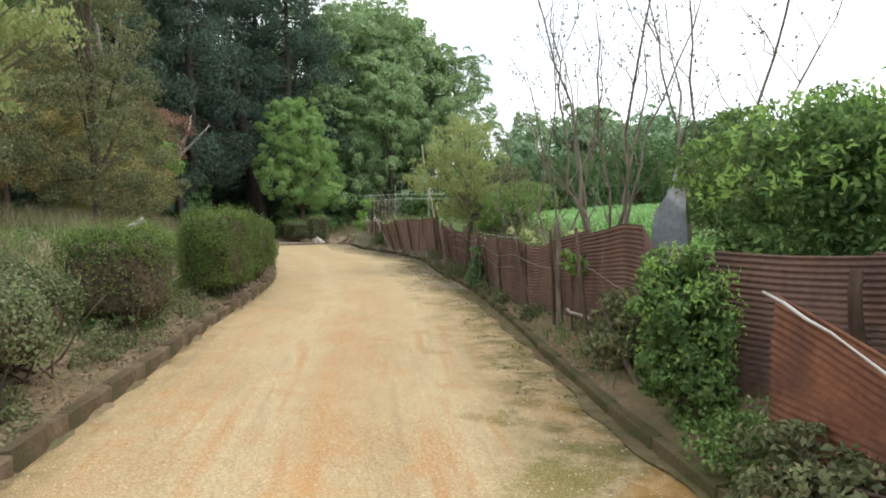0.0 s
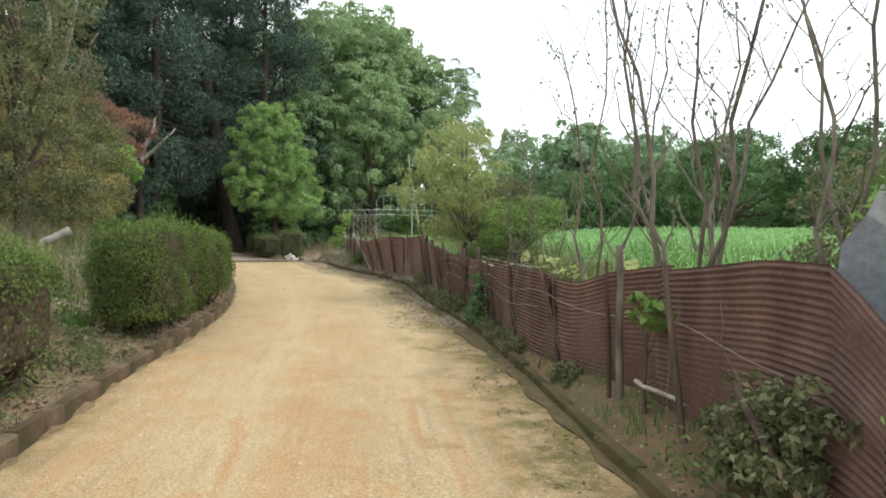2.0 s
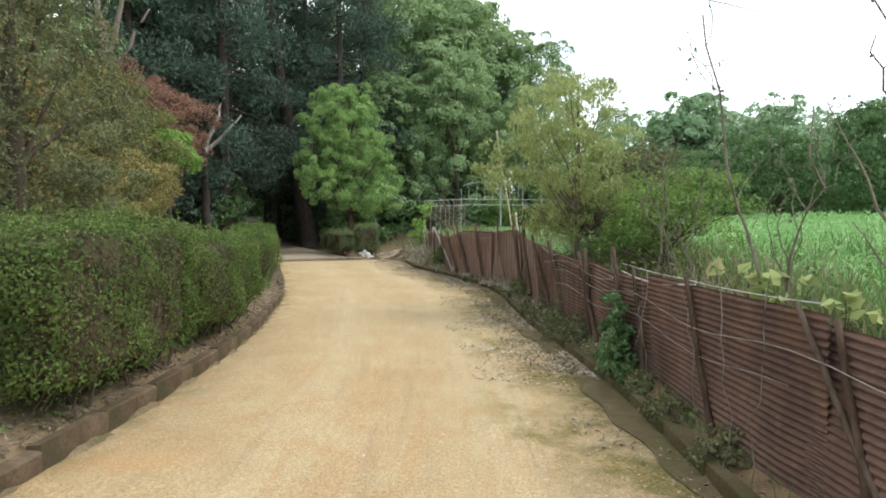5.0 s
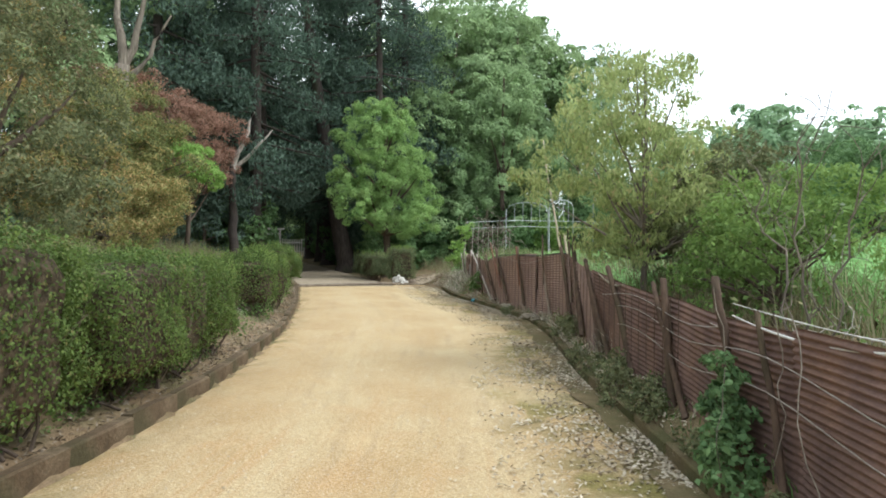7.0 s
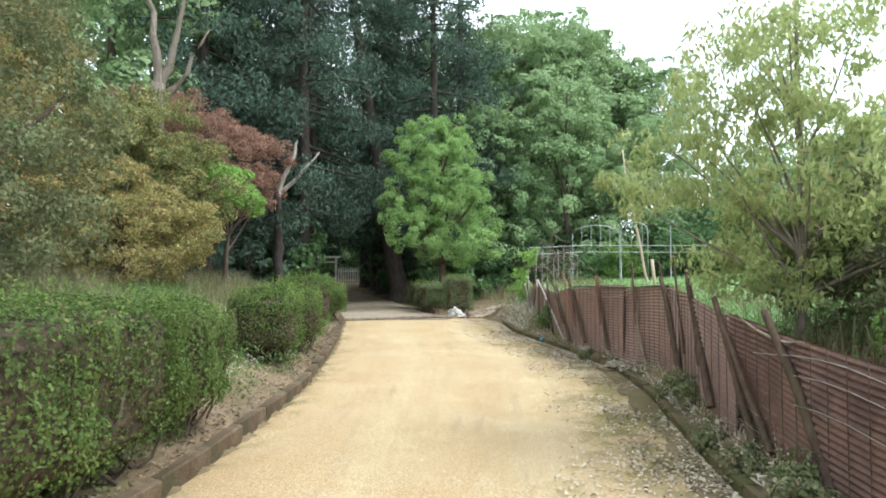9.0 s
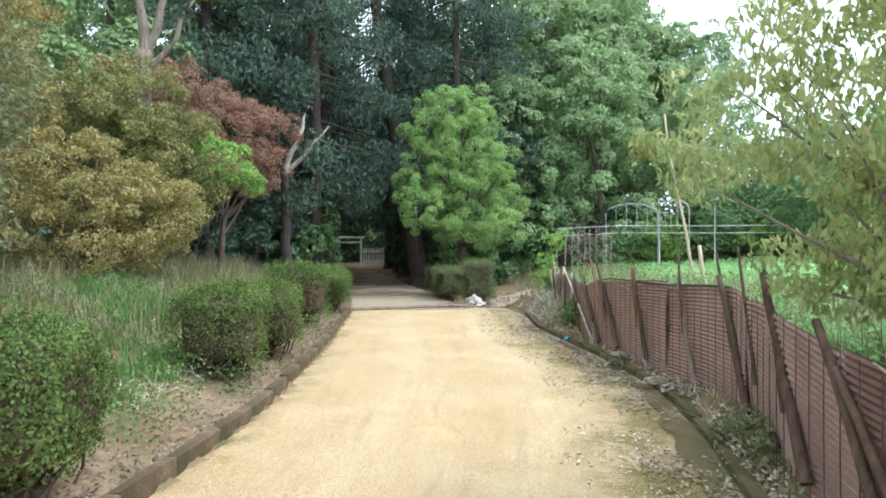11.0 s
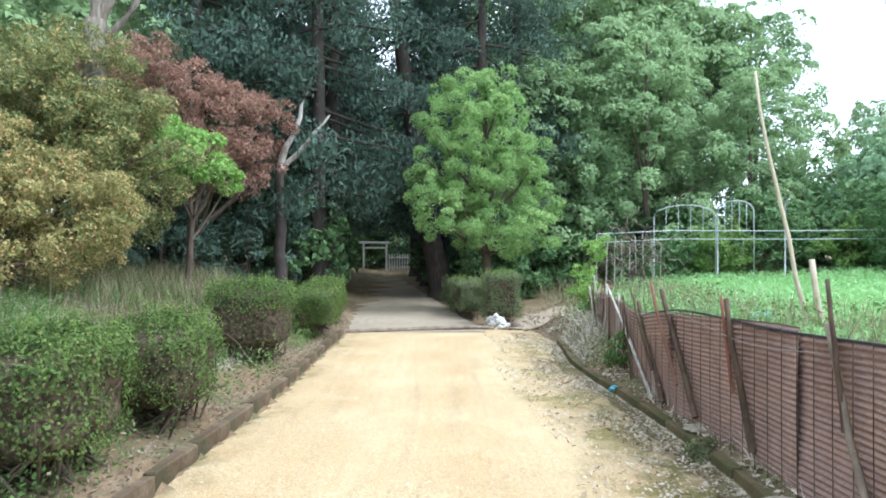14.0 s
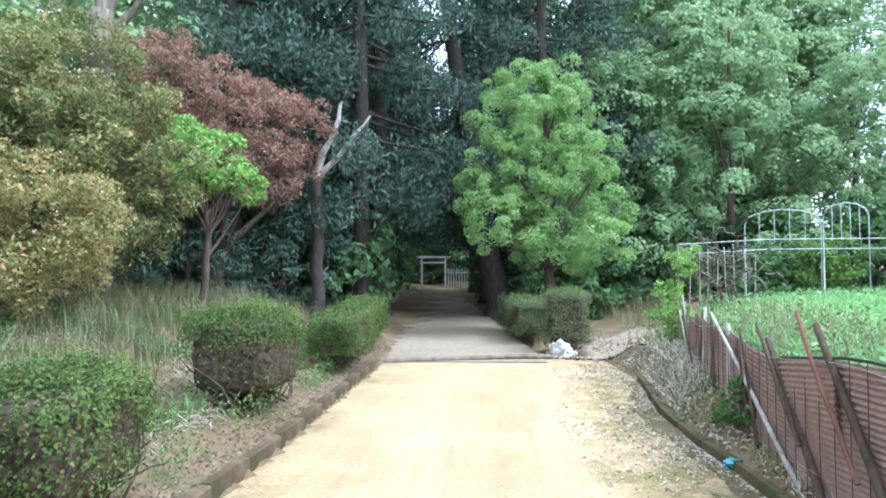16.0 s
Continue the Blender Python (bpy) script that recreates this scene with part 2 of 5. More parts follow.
M_road = road_material()
M_soil = soil_material("bank_soil", (0.26, 0.18, 0.1), (0.34, 0.255, 0.16), (0.19, 0.13, 0.075), (0.17, 0.15, 0.075))
M_path = soil_material("grey_sand_path", (0.38, 0.315, 0.22), (0.45, 0.38, 0.28), (0.31, 0.25, 0.17))
M_gutter = soil_material("mossy_gutter_earth", (0.2, 0.15, 0.08), (0.3, 0.23, 0.13), (0.13, 0.11, 0.05), (0.15, 0.14, 0.06))
M_trail = soil_material("dry_earth_trail", (0.42, 0.34, 0.24), (0.36, 0.28, 0.18), (0.5, 0.43, 0.33))


def kerb_material(name, a, b, c, moss, cut):
    m = Mat(name)
    n1, n2 = m.noise(4, 5, 0.65), m.noise(45, 4, 0.7)
    info = m.t.nodes.new("ShaderNodeObjectInfo").outputs["Random"]
    col = m.ramp(n1, [(0.3, a), (0.5, b), (0.72, c)])
    col = m.mix(m.grey(m.noise(1.6, 4), cut, cut + 0.17), col, moss)
    col = m.mix(m.mix(0.88, info, (0, 0, 0)), col, c)
    col = m.mix(m.grey(n2, 0.4, 0.75), m.mix(0.4, col, (0.03, 0.025, 0.015)), col)
    m.base(col, 0.9, 0.2)
    m.bump(n2, 0.6, 0.015)
    return m.m


M_kerb = kerb_material("stained_concrete", (0.07, 0.047, 0.028), (0.13, 0.09, 0.053), (0.25, 0.185, 0.12), (0.075, 0.066, 0.032), 0.48)
M_kerb_moss = kerb_material("mossy_concrete", (0.1, 0.075, 0.035), (0.16, 0.12, 0.06), (0.26, 0.2, 0.12), (0.085, 0.085, 0.03), 0.4)


def rust_material(name, dark, mid, orange, amount):
    m = Mat(name)
    mp = m.node("ShaderNodeMapping")
    mp.inputs["Scale"].default_value = (2.5, 2.5, 0.7)
    m.link(m.co, mp.inputs["Vector"])
    n1, n2, n3 = m.noise(1.4, 5, 0.6, mp.outputs["Vector"]), m.noise(28, 5, 0.7), m.noise(5, 4)
    info = m.t.nodes.new("ShaderNodeObjectInfo").outputs["Random"]
    col = m.mix(m.grey(n1, 0.35, 0.65), dark, mid)
    col = m.mix(m.mix(amount, (0, 0, 0), m.grey(n3, 0.45, 0.7)), col, orange)
    col = m.mix(m.mix(0.65, info, (0, 0, 0)), col, mid)
    col = m.mix(m.grey(n2, 0.3, 0.7), m.mix(0.4, col, (0.02, 0.012, 0.01)), col)
    m.base(col, 0.8, 0.25)
    m.bump(n2, 0.25, 0.004)
    return m.m


M_rust = rust_material("dark_rusted_iron", (0.11, 0.068, 0.057), (0.21, 0.13, 0.105), (0.27, 0.155, 0.1), 0.5)
# lighter copy of the rust: sun on the farther sheets is in the colour
M_rust_sunlit = rust_material("sunlit_rusted_iron", (0.24, 0.16, 0.135), (0.37, 0.255, 0.215), (0.42, 0.275, 0.2), 0.5)
M_rust_red = rust_material("orange_rusted_iron", (0.12, 0.065, 0.05), (0.24, 0.1, 0.06), (0.34, 0.15, 0.075), 0.8)
M_zinc = rust_material("grey_galvanised_iron", (0.4, 0.43, 0.46), (0.55, 0.58, 0.61), (0.32, 0.29, 0.27), 0.4)


def plain(name, a, b, scale=8, rough=0.7, metal=0.0, spec=0.3):
    m = Mat(name)
    m.base(m.mix(m.grey(m.noise(scale, 5, 0.65), 0.35, 0.7), a, b), rough, spec, metal)
    m.bump(m.noise(scale * 6, 3), 0.25, 0.005)
    return m.m


M_wire = plain("dull_steel_wire", (0.25, 0.22, 0.19), (0.4, 0.37, 0.33), 30, 0.5, 0.6)
M_pipe = plain("galvanised_pipe", (0.36, 0.37, 0.37), (0.52, 0.53, 0.53), 6, 0.5, 0.4)
M_white_paint = plain("weathered_white_paint", (0.4, 0.39, 0.36), (0.6, 0.59, 0.56), 5)
M_bamboo = plain("dry_bamboo", (0.4, 0.33, 0.22), (0.52, 0.44, 0.32), 7, 0.6)
M_stone = plain("pale_stone", (0.36, 0.34, 0.3), (0.58, 0.56, 0.5), 10, 0.85)
M_timber = plain("old_timber", (0.14, 0.11, 0.08), (0.26, 0.21, 0.16), 9, 0.9)
M_blue = plain("faded_blue_plastic", (0.08, 0.28, 0.36), (0.16, 0.42, 0.48), 12, 0.5)
M_black = plain("black_plastic", (0.02, 0.02, 0.022), (0.04, 0.04, 0.045), 12, 0.5)
M_rag = plain("weathered_grey_cloth", (0.2, 0.17, 0.12), (0.36, 0.32, 0.25), 14, 0.9)
M_gravel = leaf_material("road_gravel", (0.22, 0.16, 0.09), (0.4, 0.31, 0.19), (0.62, 0.54, 0.4), 0.0, 1.0)

# ---- plan ----
EDGE_R = ((-14, 4.7), (-3, 2.5), (-0.19, 1.89), (0.54, 1.69), (1.64, 1.45), (3.7, 1.08), (5.54, 0.71), (7.6, 0.18), (8.67, -0.2), (9.8, -0.5),
          (10.9, -0.77), (12.1, -1.06), (13.06, -1.41), (14.3, -2.02), (15.9, -3.0), (17.2, -3.85), (18.9, -4.5), (30, -12), (60, -33))
EDGE_L = ((-14, 1.9), (-3, -0.7), (-0.43, -1.29), (0.8, -1.59), (1.9, -1.81), (3.43, -2.21), (5, -2.5), (6.7, -2.85), (8.1, -3.25), (10.1, -4.0),
          (11, -4.35), (12.5, -5.1), (13.5, -5.6), (15.2, -6.5), (16.6, -7.3), (18.65, -8.4), (30, -16.4), (60, -37.7))
GY = np.arange(-14, 60, 0.1)


def smooth_edge(pts):
    ys, xs = zip(*pts)
    v = np.interp(GY, ys, xs)
    k = np.exp(-0.5 * (np.arange(-12, 13) / 5.0) ** 2)
    k /= k.sum()
    pad = np.concatenate([2 * v[0] - v[12:0:-1], v, 2 * v[-1] - v[-2:-14:-1]])
    return np.convolve(pad, k, "valid")


GR, GL = smooth_edge(EDGE_R), smooth_edge(EDGE_L)
SR = np.cos(np.arctan(np.gradient(GR, 0.1)))
SL = np.cos(np.arctan(np.gradient(GL, 0.1)))


def xr(y):
    return np.interp(y, GY, GR)


def xl(y):
    return np.interp(y, GY, GL)


def sm(a, b, v):
    s = np.clip((v - a) / (b - a), 0, 1)
    return s * s * (3 - 2 * s)


def wave(x, y, f, s=0.0):
    return np.sin(x * f + s + 1.7 * np.sin(y * f * 0.7 + s)) * np.sin(y * f * 1.13 + 2.1 * s + np.sin(x * f * 0.6))


def land(x, y, dip=True):
    """Height of the ground."""
    x, y = np.asarray(x, float), np.asarray(y, float)
    dr = (x - xr(y)) * np.interp(y, GY, SR)
    dl = (xl(y) - x) * np.interp(y, GY, SL)
    open_right = sm(19.5, 22, y)
    right = 0.07 * sm(0.0, 0.1, dr) + (0.14 + 0.19 * sm(4, 9, y)) * sm(0.06, 0.48, dr) + (0.24 * sm(0.55, 1.1, dr) + 0.22 * sm(1, 4, dr) + 0.35 * sm(3, 10, dr) + 0.4 * sm(9, 30, dr))
    right2 = 0.05 * sm(0.0, 0.4, dr) + 0.55 * sm(0.5, 5, dr) + 0.5 * sm(4, 14, dr)
    right = right * (1 - open_right) + right2 * open_right
    left = 0.125 * sm(0.0, 0.1, dl) + 0.14 * sm(0.1, 1.0, dl) + 0.55 * sm(0.9, 3.2, dl) + 0.4 * sm(3, 7, dl) + 0.5 * sm(7, 20, dl)
    out = np.where(dr > 0, right, np.where(dl > 0, left, -0.05 if dip else 0.0))
    rough = np.clip(np.maximum(dr, dl) - 0.15, 0, 1)
    return out + rough * (0.035 * wave(x, y, 2.1, 0.4) + 0.02 * wave(x, y, 5.3, 1.9)) + sm(30, 300, np.abs(x) + np.abs(y)) * 1.5


def gz(x, y):
    return float(land(x, y, False))


# ---- mesh helpers ----


def mesh_arrays(name, verts, faces, mat, uv=None, smooth=False):
    """A mesh out of arrays; every face has as many corners as faces has columns."""
    verts, faces = np.asarray(verts, np.float32), np.asarray(faces, np.int32)
    n, k = faces.shape
    me = bpy.data.meshes.new(name)
    me.vertices.add(len(verts))
    me.vertices.foreach_set("co", verts.ravel())
    me.loops.add(n * k)
    me.loops.foreach_set("vertex_index", faces.ravel())
    me.polygons.add(n)
    me.polygons.foreach_set("loop_start", np.arange(n, dtype=np.int32) * k)
    if smooth:
        me.polygons.foreach_set("use_smooth", np.ones(n, bool))
    if uv is not None:
        lay = me.uv_layers.new(name="UVMap")
        lay.data.foreach_set("uv", np.asarray(uv, np.float32)[faces.ravel()].ravel())
    me.materials.append(mat)
    me.update()
    me.validate()
    return me


def part(name, data, material, parent, label=""):
    """Link a bmesh or mesh as one mesh object under a thing or a part."""
    if isinstance(data, bmesh.types.BMesh):
        me = bpy.data.meshes.new(name)
        data.to_mesh(me)
        data.free()
        me.materials.append(material)
    else:
        me = data
    ob = new(name, me)
    ob.parent = parent
    if label:
        ob["label"] = label
    return ob


def thing(name, label, category, at=(0, 0, 0), group="", kind="", rz=0.0):
    ob = new(name)
    ob.empty_display_size = 0.2
    ob.matrix_world = pose(*at, 0, 0, rz)
    return tagged(ob, label, category, group, kind)


def unit(v):
    return v / np.maximum(np.linalg.norm(v, axis=-1, keepdims=True), 1e-9)


def leaves(name, P, out, length, width, mat, droop=0.3, rng=RNG, spread=0.8):
    """Folded leaves at P that face along out, one loose quad each."""
    n = len(P)
    nor = unit(out + spread * rng.normal(size=(n, 3)))
    ax = unit(np.cross(nor, rng.normal(size=(n, 3))) + np.array([0, 0, -droop]))
    side = unit(np.cross(nor, ax))
    nor = np.cross(ax, side)
    L = (length * rng.uniform(0.65, 1.25, n))[:, None]
    W = (width * rng.uniform(0.7, 1.2, n))[:, None]
    a = P - ax * L * 0.5
    mid = P + nor * W * 0.22 - ax * L * 0.05
    V = np.stack([a, mid + side * W * 0.5, P + ax * L * 0.5 - nor * L * 0.08, mid - side * W * 0.5], 1).reshape(-1, 3)
    return mesh_arrays(name, V, np.arange(4 * n).reshape(n, 4), mat)


def blades(name, P, height, width, mat, lean=0.35, rng=RNG):
    """Bent grass blades that stand at P: a quad and a tip each, as two quads."""
    n = len(P)
    ang = rng.uniform(0, 2 * np.pi, n)
    d = np.stack([np.cos(ang), np.sin(ang), np.zeros(n)], 1)
    s = np.stack([-np.sin(ang), np.cos(ang), np.zeros(n)], 1)
    H = (height * rng.uniform(0.45, 1.25, n))[:, None]
    W = (width * rng.uniform(0.6, 1.3, n))[:, None]
    b = lean * rng.uniform(0.2, 1.6, n)[:, None]
    up = np.array([0, 0, 1.0])
    m1 = P + up * H * 0.55 + d * H * b * 0.3
    tip = P + up * H + d * H * b
    V = np.stack([P - s * W * 0.5, P + s * W * 0.5, m1 + s * W * 0.4, m1 - s * W * 0.4, tip + s * W * 0.06, tip - s * W * 0.06], 1).reshape(-1, 3)
    i = (np.arange(n) * 6)[:, None]
    F = np.concatenate([i + np.array([[0, 1, 2, 3]]), i + np.array([[3, 2, 4, 5]])])
    return mesh_arrays(name, V, F, mat)


def tubes(name, runs, mat, seg=7):
    """Tapered tubes: each run is a list of (point, radius)."""
    V, F = [], []
    for run in runs:
        pts = np.array([p for p, r in run], float)
        tan = unit(np.gradient(pts, axis=0))
        ref = np.where(np.abs(tan[:, 2:3]) > 0.9, np.array([[1.0, 0, 0]]), np.array([[0, 0, 1.0]]))
        u = unit(np.cross(tan, ref))
        w = np.cross(tan, u)
        o = len(V)
        for j in range(len(run)):
            for k in range(seg):
                a = 2 * math.pi * k / seg
                V.append(pts[j] + run[j][1] * (math.cos(a) * u[j] + math.sin(a) * w[j]))
        for j in range(len(run) - 1):
            for k in range(seg):
                k2 = (k + 1) % seg
                F.append((o + j * seg + k, o + j * seg + k2, o + (j + 1) * seg + k2, o + (j + 1) * seg + k))
        e = o + (len(run) - 1) * seg
        for cap in (o, e):
            for k in range(1, seg - 2, 2):
                F.append((cap, cap + k, cap + k + 1, cap + k + 2))
    return mesh_arrays(name, V, F, mat, smooth=True)


def bent(p0, p1, r0, r1, n, wig, rng):
    p0, p1 = np.array(p0, float), np.array(p1, float)
    off = np.cumsum(rng.normal(size=(n + 1, 3)), 0) * wig
    off -= np.linspace(0, 1, n + 1)[:, None] * off[-1]
    off -= off[0] * (1 - np.linspace(0, 1, n + 1)[:, None])
    return [(p0 + (p1 - p0) * k / n + off[k], r0 + (r1 - r0) * k / n) for k in range(n + 1)]


def clumps(rng, lobes, n, inner=0.72, low=-0.6):
    """Clump centres and their outward ways over the shells of ellipsoid lobes."""
    lobes = np.array(lobes, float)
    wgt = (lobes[:, 3] * lobes[:, 4] + lobes[:, 4] * lobes[:, 5] + lobes[:, 3] * lobes[:, 5])
    k = rng.choice(len(lobes), n, p=wgt / wgt.sum())
    d = unit(rng.normal(size=(n, 3)))
    d[:, 2] = np.where(d[:, 2] < low, -d[:, 2] * 0.5, d[:, 2])
    d = unit(d)
    r = rng.uniform(inner, 1.03, n)[:, None]
    return lobes[k, :3] + d * lobes[k, 3:6] * r, d


def crown(name, rng, lobes, n_clumps, per, clump_r, length, width, mat, droop=0.3, low=-0.6, inner=0.72, flat=0.75, billow=0.0):
    """Leaves in clumps over the lobes; billow draws each clump's leaves out to a smooth dome."""
    C, D = clumps(rng, lobes, n_clumps, inner, low)
    n = n_clumps * per
    size = np.repeat(rng.uniform(0.6, 1.35, n_clumps), per)[:, None]
    Dn = np.repeat(D, per, 0)
    off = unit(rng.normal(size=(n, 3)) + (0.5 + 0.6 * billow) * Dn + np.array([0, 0, 0.25 + 0.45 * billow])) * (rng.uniform(0.25 + 0.35 * billow, 1, n)[:, None] ** 0.6)
    P = np.repeat(C, per, 0) + off * clump_r * size * np.array([1, 1, flat])
    out = off * (0.7 + 0.9 * billow) + Dn * 0.4 + np.array([0, 0, 0.45])
    return leaves(name, P, out, length, width, mat, droop, rng, 0.8 - 0.4 * billow), C


def tree(name, label, at, lobes, seed, mat, n_clumps, per, clump_r, length, width, bark=None, trunk_r=0.12, fork=0.45, droop=0.3, low=-0.6,
         limbs=14, group="", lean=(0, 0), inner=0.72, flat=0.75, category="tree", billow=0.0):
    """Trunk with limbs and a crown of leafy clumps. Lobes are relative to the foot."""
    rng = np.random.default_rng(seed)
    x, y = at[0], at[1]
    z = at[2] if len(at) > 2 else gz(x, y) - 0.05
    t = thing(name, label, category, (x, y, z), group)
    me, C = crown("crown", rng, lobes, n_clumps, per, clump_r, length, width, mat, droop, low, inner, flat, billow)
    top = max(l[2] + 0.5 * l[5] for l in lobes)
    foot, head = np.array([0, 0, 0.0]), np.array([lean[0], lean[1], top])
    run = bent(foot, head, trunk_r, trunk_r * 0.25, 9, trunk_r * 0.35, rng)
    run[0] = (run[0][0], trunk_r * 1.35)
    runs = [run]
    for c in C[rng.choice(len(C), min(limbs, len(C)), replace=False)]:
        k = int(np.clip((c[2] / top - 0.25) * 9, 9 * fork * 0.5, 7))
        runs.append(bent(run[k][0], c, run[k][1] * 0.6, trunk_r * 0.08, 5, trunk_r * 0.25, rng))
    part("trunk", tubes("trunk", runs, bark or M_bark, 8), None, t)
    part("crown", me, None, t)
    return t


# ---- ground ----


def stretch(lo, hi, fine, far):
    mid = np.arange(lo, hi + fine / 2, fine)
    out = far ** np.arange(1, 40)
    grow = fine * np.cumsum(out)
    grow = grow[grow < 420]
    return np.concatenate([lo - grow[::-1], mid, hi + grow])


gx, gy = stretch(-9, 3.5, 0.13, 1.28), stretch(-4.5, 21, 0.17, 1.28)
GXX, GYY = np.meshgrid(gx, gy)
nx, ny = len(gx), len(gy)
gv = np.stack([GXX.ravel(), GYY.ravel(), land(GXX.ravel(), GYY.ravel())], 1)
gi = (np.arange(ny - 1)[:, None] * nx + np.arange(nx - 1)[None, :]).ravel()
ground = new("ground", mesh_arrays("ground", gv, np.stack([gi, gi + 1, gi + nx + 1, gi + nx], 1), M_soil, smooth=True))
tagged(ground, "brown earth banks and field ground with patches of moss", "ground", kind="structure")


def strip(name, left, right, mat, label, category, n_across=30, lift=0.0, follow=False, relief=0.008):
    left, right = np.array(left), np.array(right)
    u = np.linspace(0, 1, n_across)
    P = left[:, None, :] * (1 - u)[None, :, None] + right[:, None, :] * u[None, :, None]
    x, y = P[..., 0].ravel(), P[..., 1].ravel()
    z = relief * (wave(x, y, 1.9) + 0.6 * wave(x, y, 5.1, 2.0) + 0.35 * wave(x, y, 13.0, 4.0)) + lift
    if follow:
        z = z + land(x, y, False)
    m, k = len(left), n_across
    i = (np.arange(m - 1)[:, None] * k + np.arange(k - 1)[None, :]).ravel()
    uv = np.stack([np.tile(u, m), np.repeat(np.linspace(0, 1, m), k)], 1)
    ob = new(name, mesh_arrays(name, np.stack([x, y, z], 1), np.stack([i, i + 1, i + k + 1, i + k], 1), mat, uv, True))
    return tagged(ob, label, category, kind="structure")


ys = np.arange(-13, 18.7, 0.12)
rl = [(xl(y) - 0.04, y) for y in ys] + [(-8.45 + 1.95 * k / 6, 18.72 + 1.62 * k / 6) for k in range(7)]
rr = [(xr(y) + 0.04, y) for y in ys] + [(-4.45 - 0.02 * k, 18.78 + 0.33 * k) for k in range(7)]
strip("road", rl, rr, M_road, "sandy yellow gravel road with pale wheel tracks and orange clay patches", "road", 44)
yp = np.arange(18.7, 58, 0.3)
strip("path", [(-8.4 - 0.71 * (y - 18.65), y) for y in yp], [(-6.5 - 0.717 * (y - 19.1), y + 1.2) for y in yp], M_path,
      "pale grey sandy path that runs straight into the dark wood", "path", 16, 0.012)
strip("trail", [(-6.5 + 0.02 * k, 20.34 + 0.3 * k) for k in range(15)], [(-4.5 - 0.07 * k, 20.5 + 0.28 * k) for k in range(15)], M_trail,
      "dry earth trail covered with pale dead leaves climbing beside a hedge", "path", 14, 0.03, True, 0.02)


M_field = soil_material("green_field_ground", (0.18, 0.35, 0.1), (0.25, 0.44, 0.14), (0.14, 0.26, 0.075))
fy_ = np.arange(-13.5, 30, 0.3)
strip("field", [(xr(min(y, 20.5)) + 1.75 - 0.22 * max(0, y - 20.5), y) for y in fy_], [(xr(min(y, 20.5)) + 24, y) for y in fy_], M_field, "bright green crop field with dense low growth", "field", 90, 0.05, True, 0.03)


# ---- kerbs ----


def kerb_block(length, width, height, seed, mat):
    rng = np.random.default_rng(seed)
    bm = bmesh.new()
    bmesh.ops.create_cube(bm, size=1)
    bmesh.ops.scale(bm, vec=(width, length, height), verts=bm.verts)
    bmesh.ops.translate(bm, vec=(0, 0, height / 2 - 0.1), verts=bm.verts)
    bmesh.ops.bevel(bm, geom=bm.edges[:], offset=0.009, segments=1, affect="EDGES")
    for v in bm.verts:
        v.co += Vector(rng.normal(size=3) * 0.005)
    me = bpy.data.meshes.new("kerb_stone")
    bm.to_mesh(me)
    bm.free()
    me.materials.append(mat)
    return me


def kerb_row(name, label, edge, side, height, width, y0, y1, mat):
    top = tagged(new(name), label, "kerb", kind="structure")
    shapes = [kerb_block(0.615, width, height + 0.1, s, mat) for s in range(4)]
    rng = np.random.default_rng(3)
    y, k = y0, 0
    while y < y1:
        x = float(edge(y))
        dx = float(edge(y + 0.3) - edge(y - 0.3)) / 0.6
        ang = math.atan(dx)
        ob = part("kerb_stone", shapes[k % 4], None, top)
        nx_, ny_ = math.cos(ang), math.sin(ang)
        off = side * width / 2
        ob.matrix_basis = pose(x + off * nx_, y - off * ny_, rng.normal() * 0.004, rng.normal() * 0.3, rng.normal() * 0.7, -math.degrees(ang) + rng.normal() * 0.25)
        y += 0.605 * math.cos(ang)
        k += 1


kerb_row("kerb_left", "earth-stained concrete kerb stones along the bank", xl, -1, 0.125, 0.085, -6, 18.4, M_kerb)
kerb_row("kerb_right", "low mossy concrete kerb stones beside the gutter", xr, 1, 0.08, 0.075, -6, 19.0, M_kerb_moss)


yg = np.arange(-6.0, 19.0, 0.1)
strip("gutter", [(xr(y) - 0.075 - 0.03 * math.sin(y * 2.3) - 0.025 * math.sin(y * 9.1) - 0.13 * sm(2.5, 6.5, y), y) for y in yg], [(xr(y) + 0.01, y) for y in yg], M_gutter,
      "narrow silted gutter with dark mossy earth beside the kerb", "gutter", 6, 0.011, False, 0.012)


# ---- hedges ----


def box_shell(rng, n, hx, hy, h, round_p):
    """Points on a rounded block with its foot at z = 0, and their outward ways."""
    d = unit(rng.normal(size=(n, 3)))
    p = round_p
    k = (np.abs(d[:, 0]) ** p + np.abs(d[:, 1]) ** p + np.abs(d[:, 2]) ** p) ** (-1 / p)
    q = d * k[:, None]
    nor = unit(np.sign(q) * np.abs(q) ** (p - 1) / np.array([hx, hy, h / 2]))
    P = q * np.array([hx, hy, h / 2]) + np.array([0, 0, h / 2])
    bumpy = 0.05 * np.sin(P[:, 0] * 7 + 1.3) * np.sin(P[:, 1] * 5 + 0.4) + 0.035 * np.sin(P[:, 2] * 11 + P[:, 1] * 6) + 0.025 * np.sin(P[:, 1] * 17 + 3 * P[:, 2]) * np.sin(P[:, 2] * 14 + P[:, 0] * 9)
    return P + nor * bumpy[:, None], nor


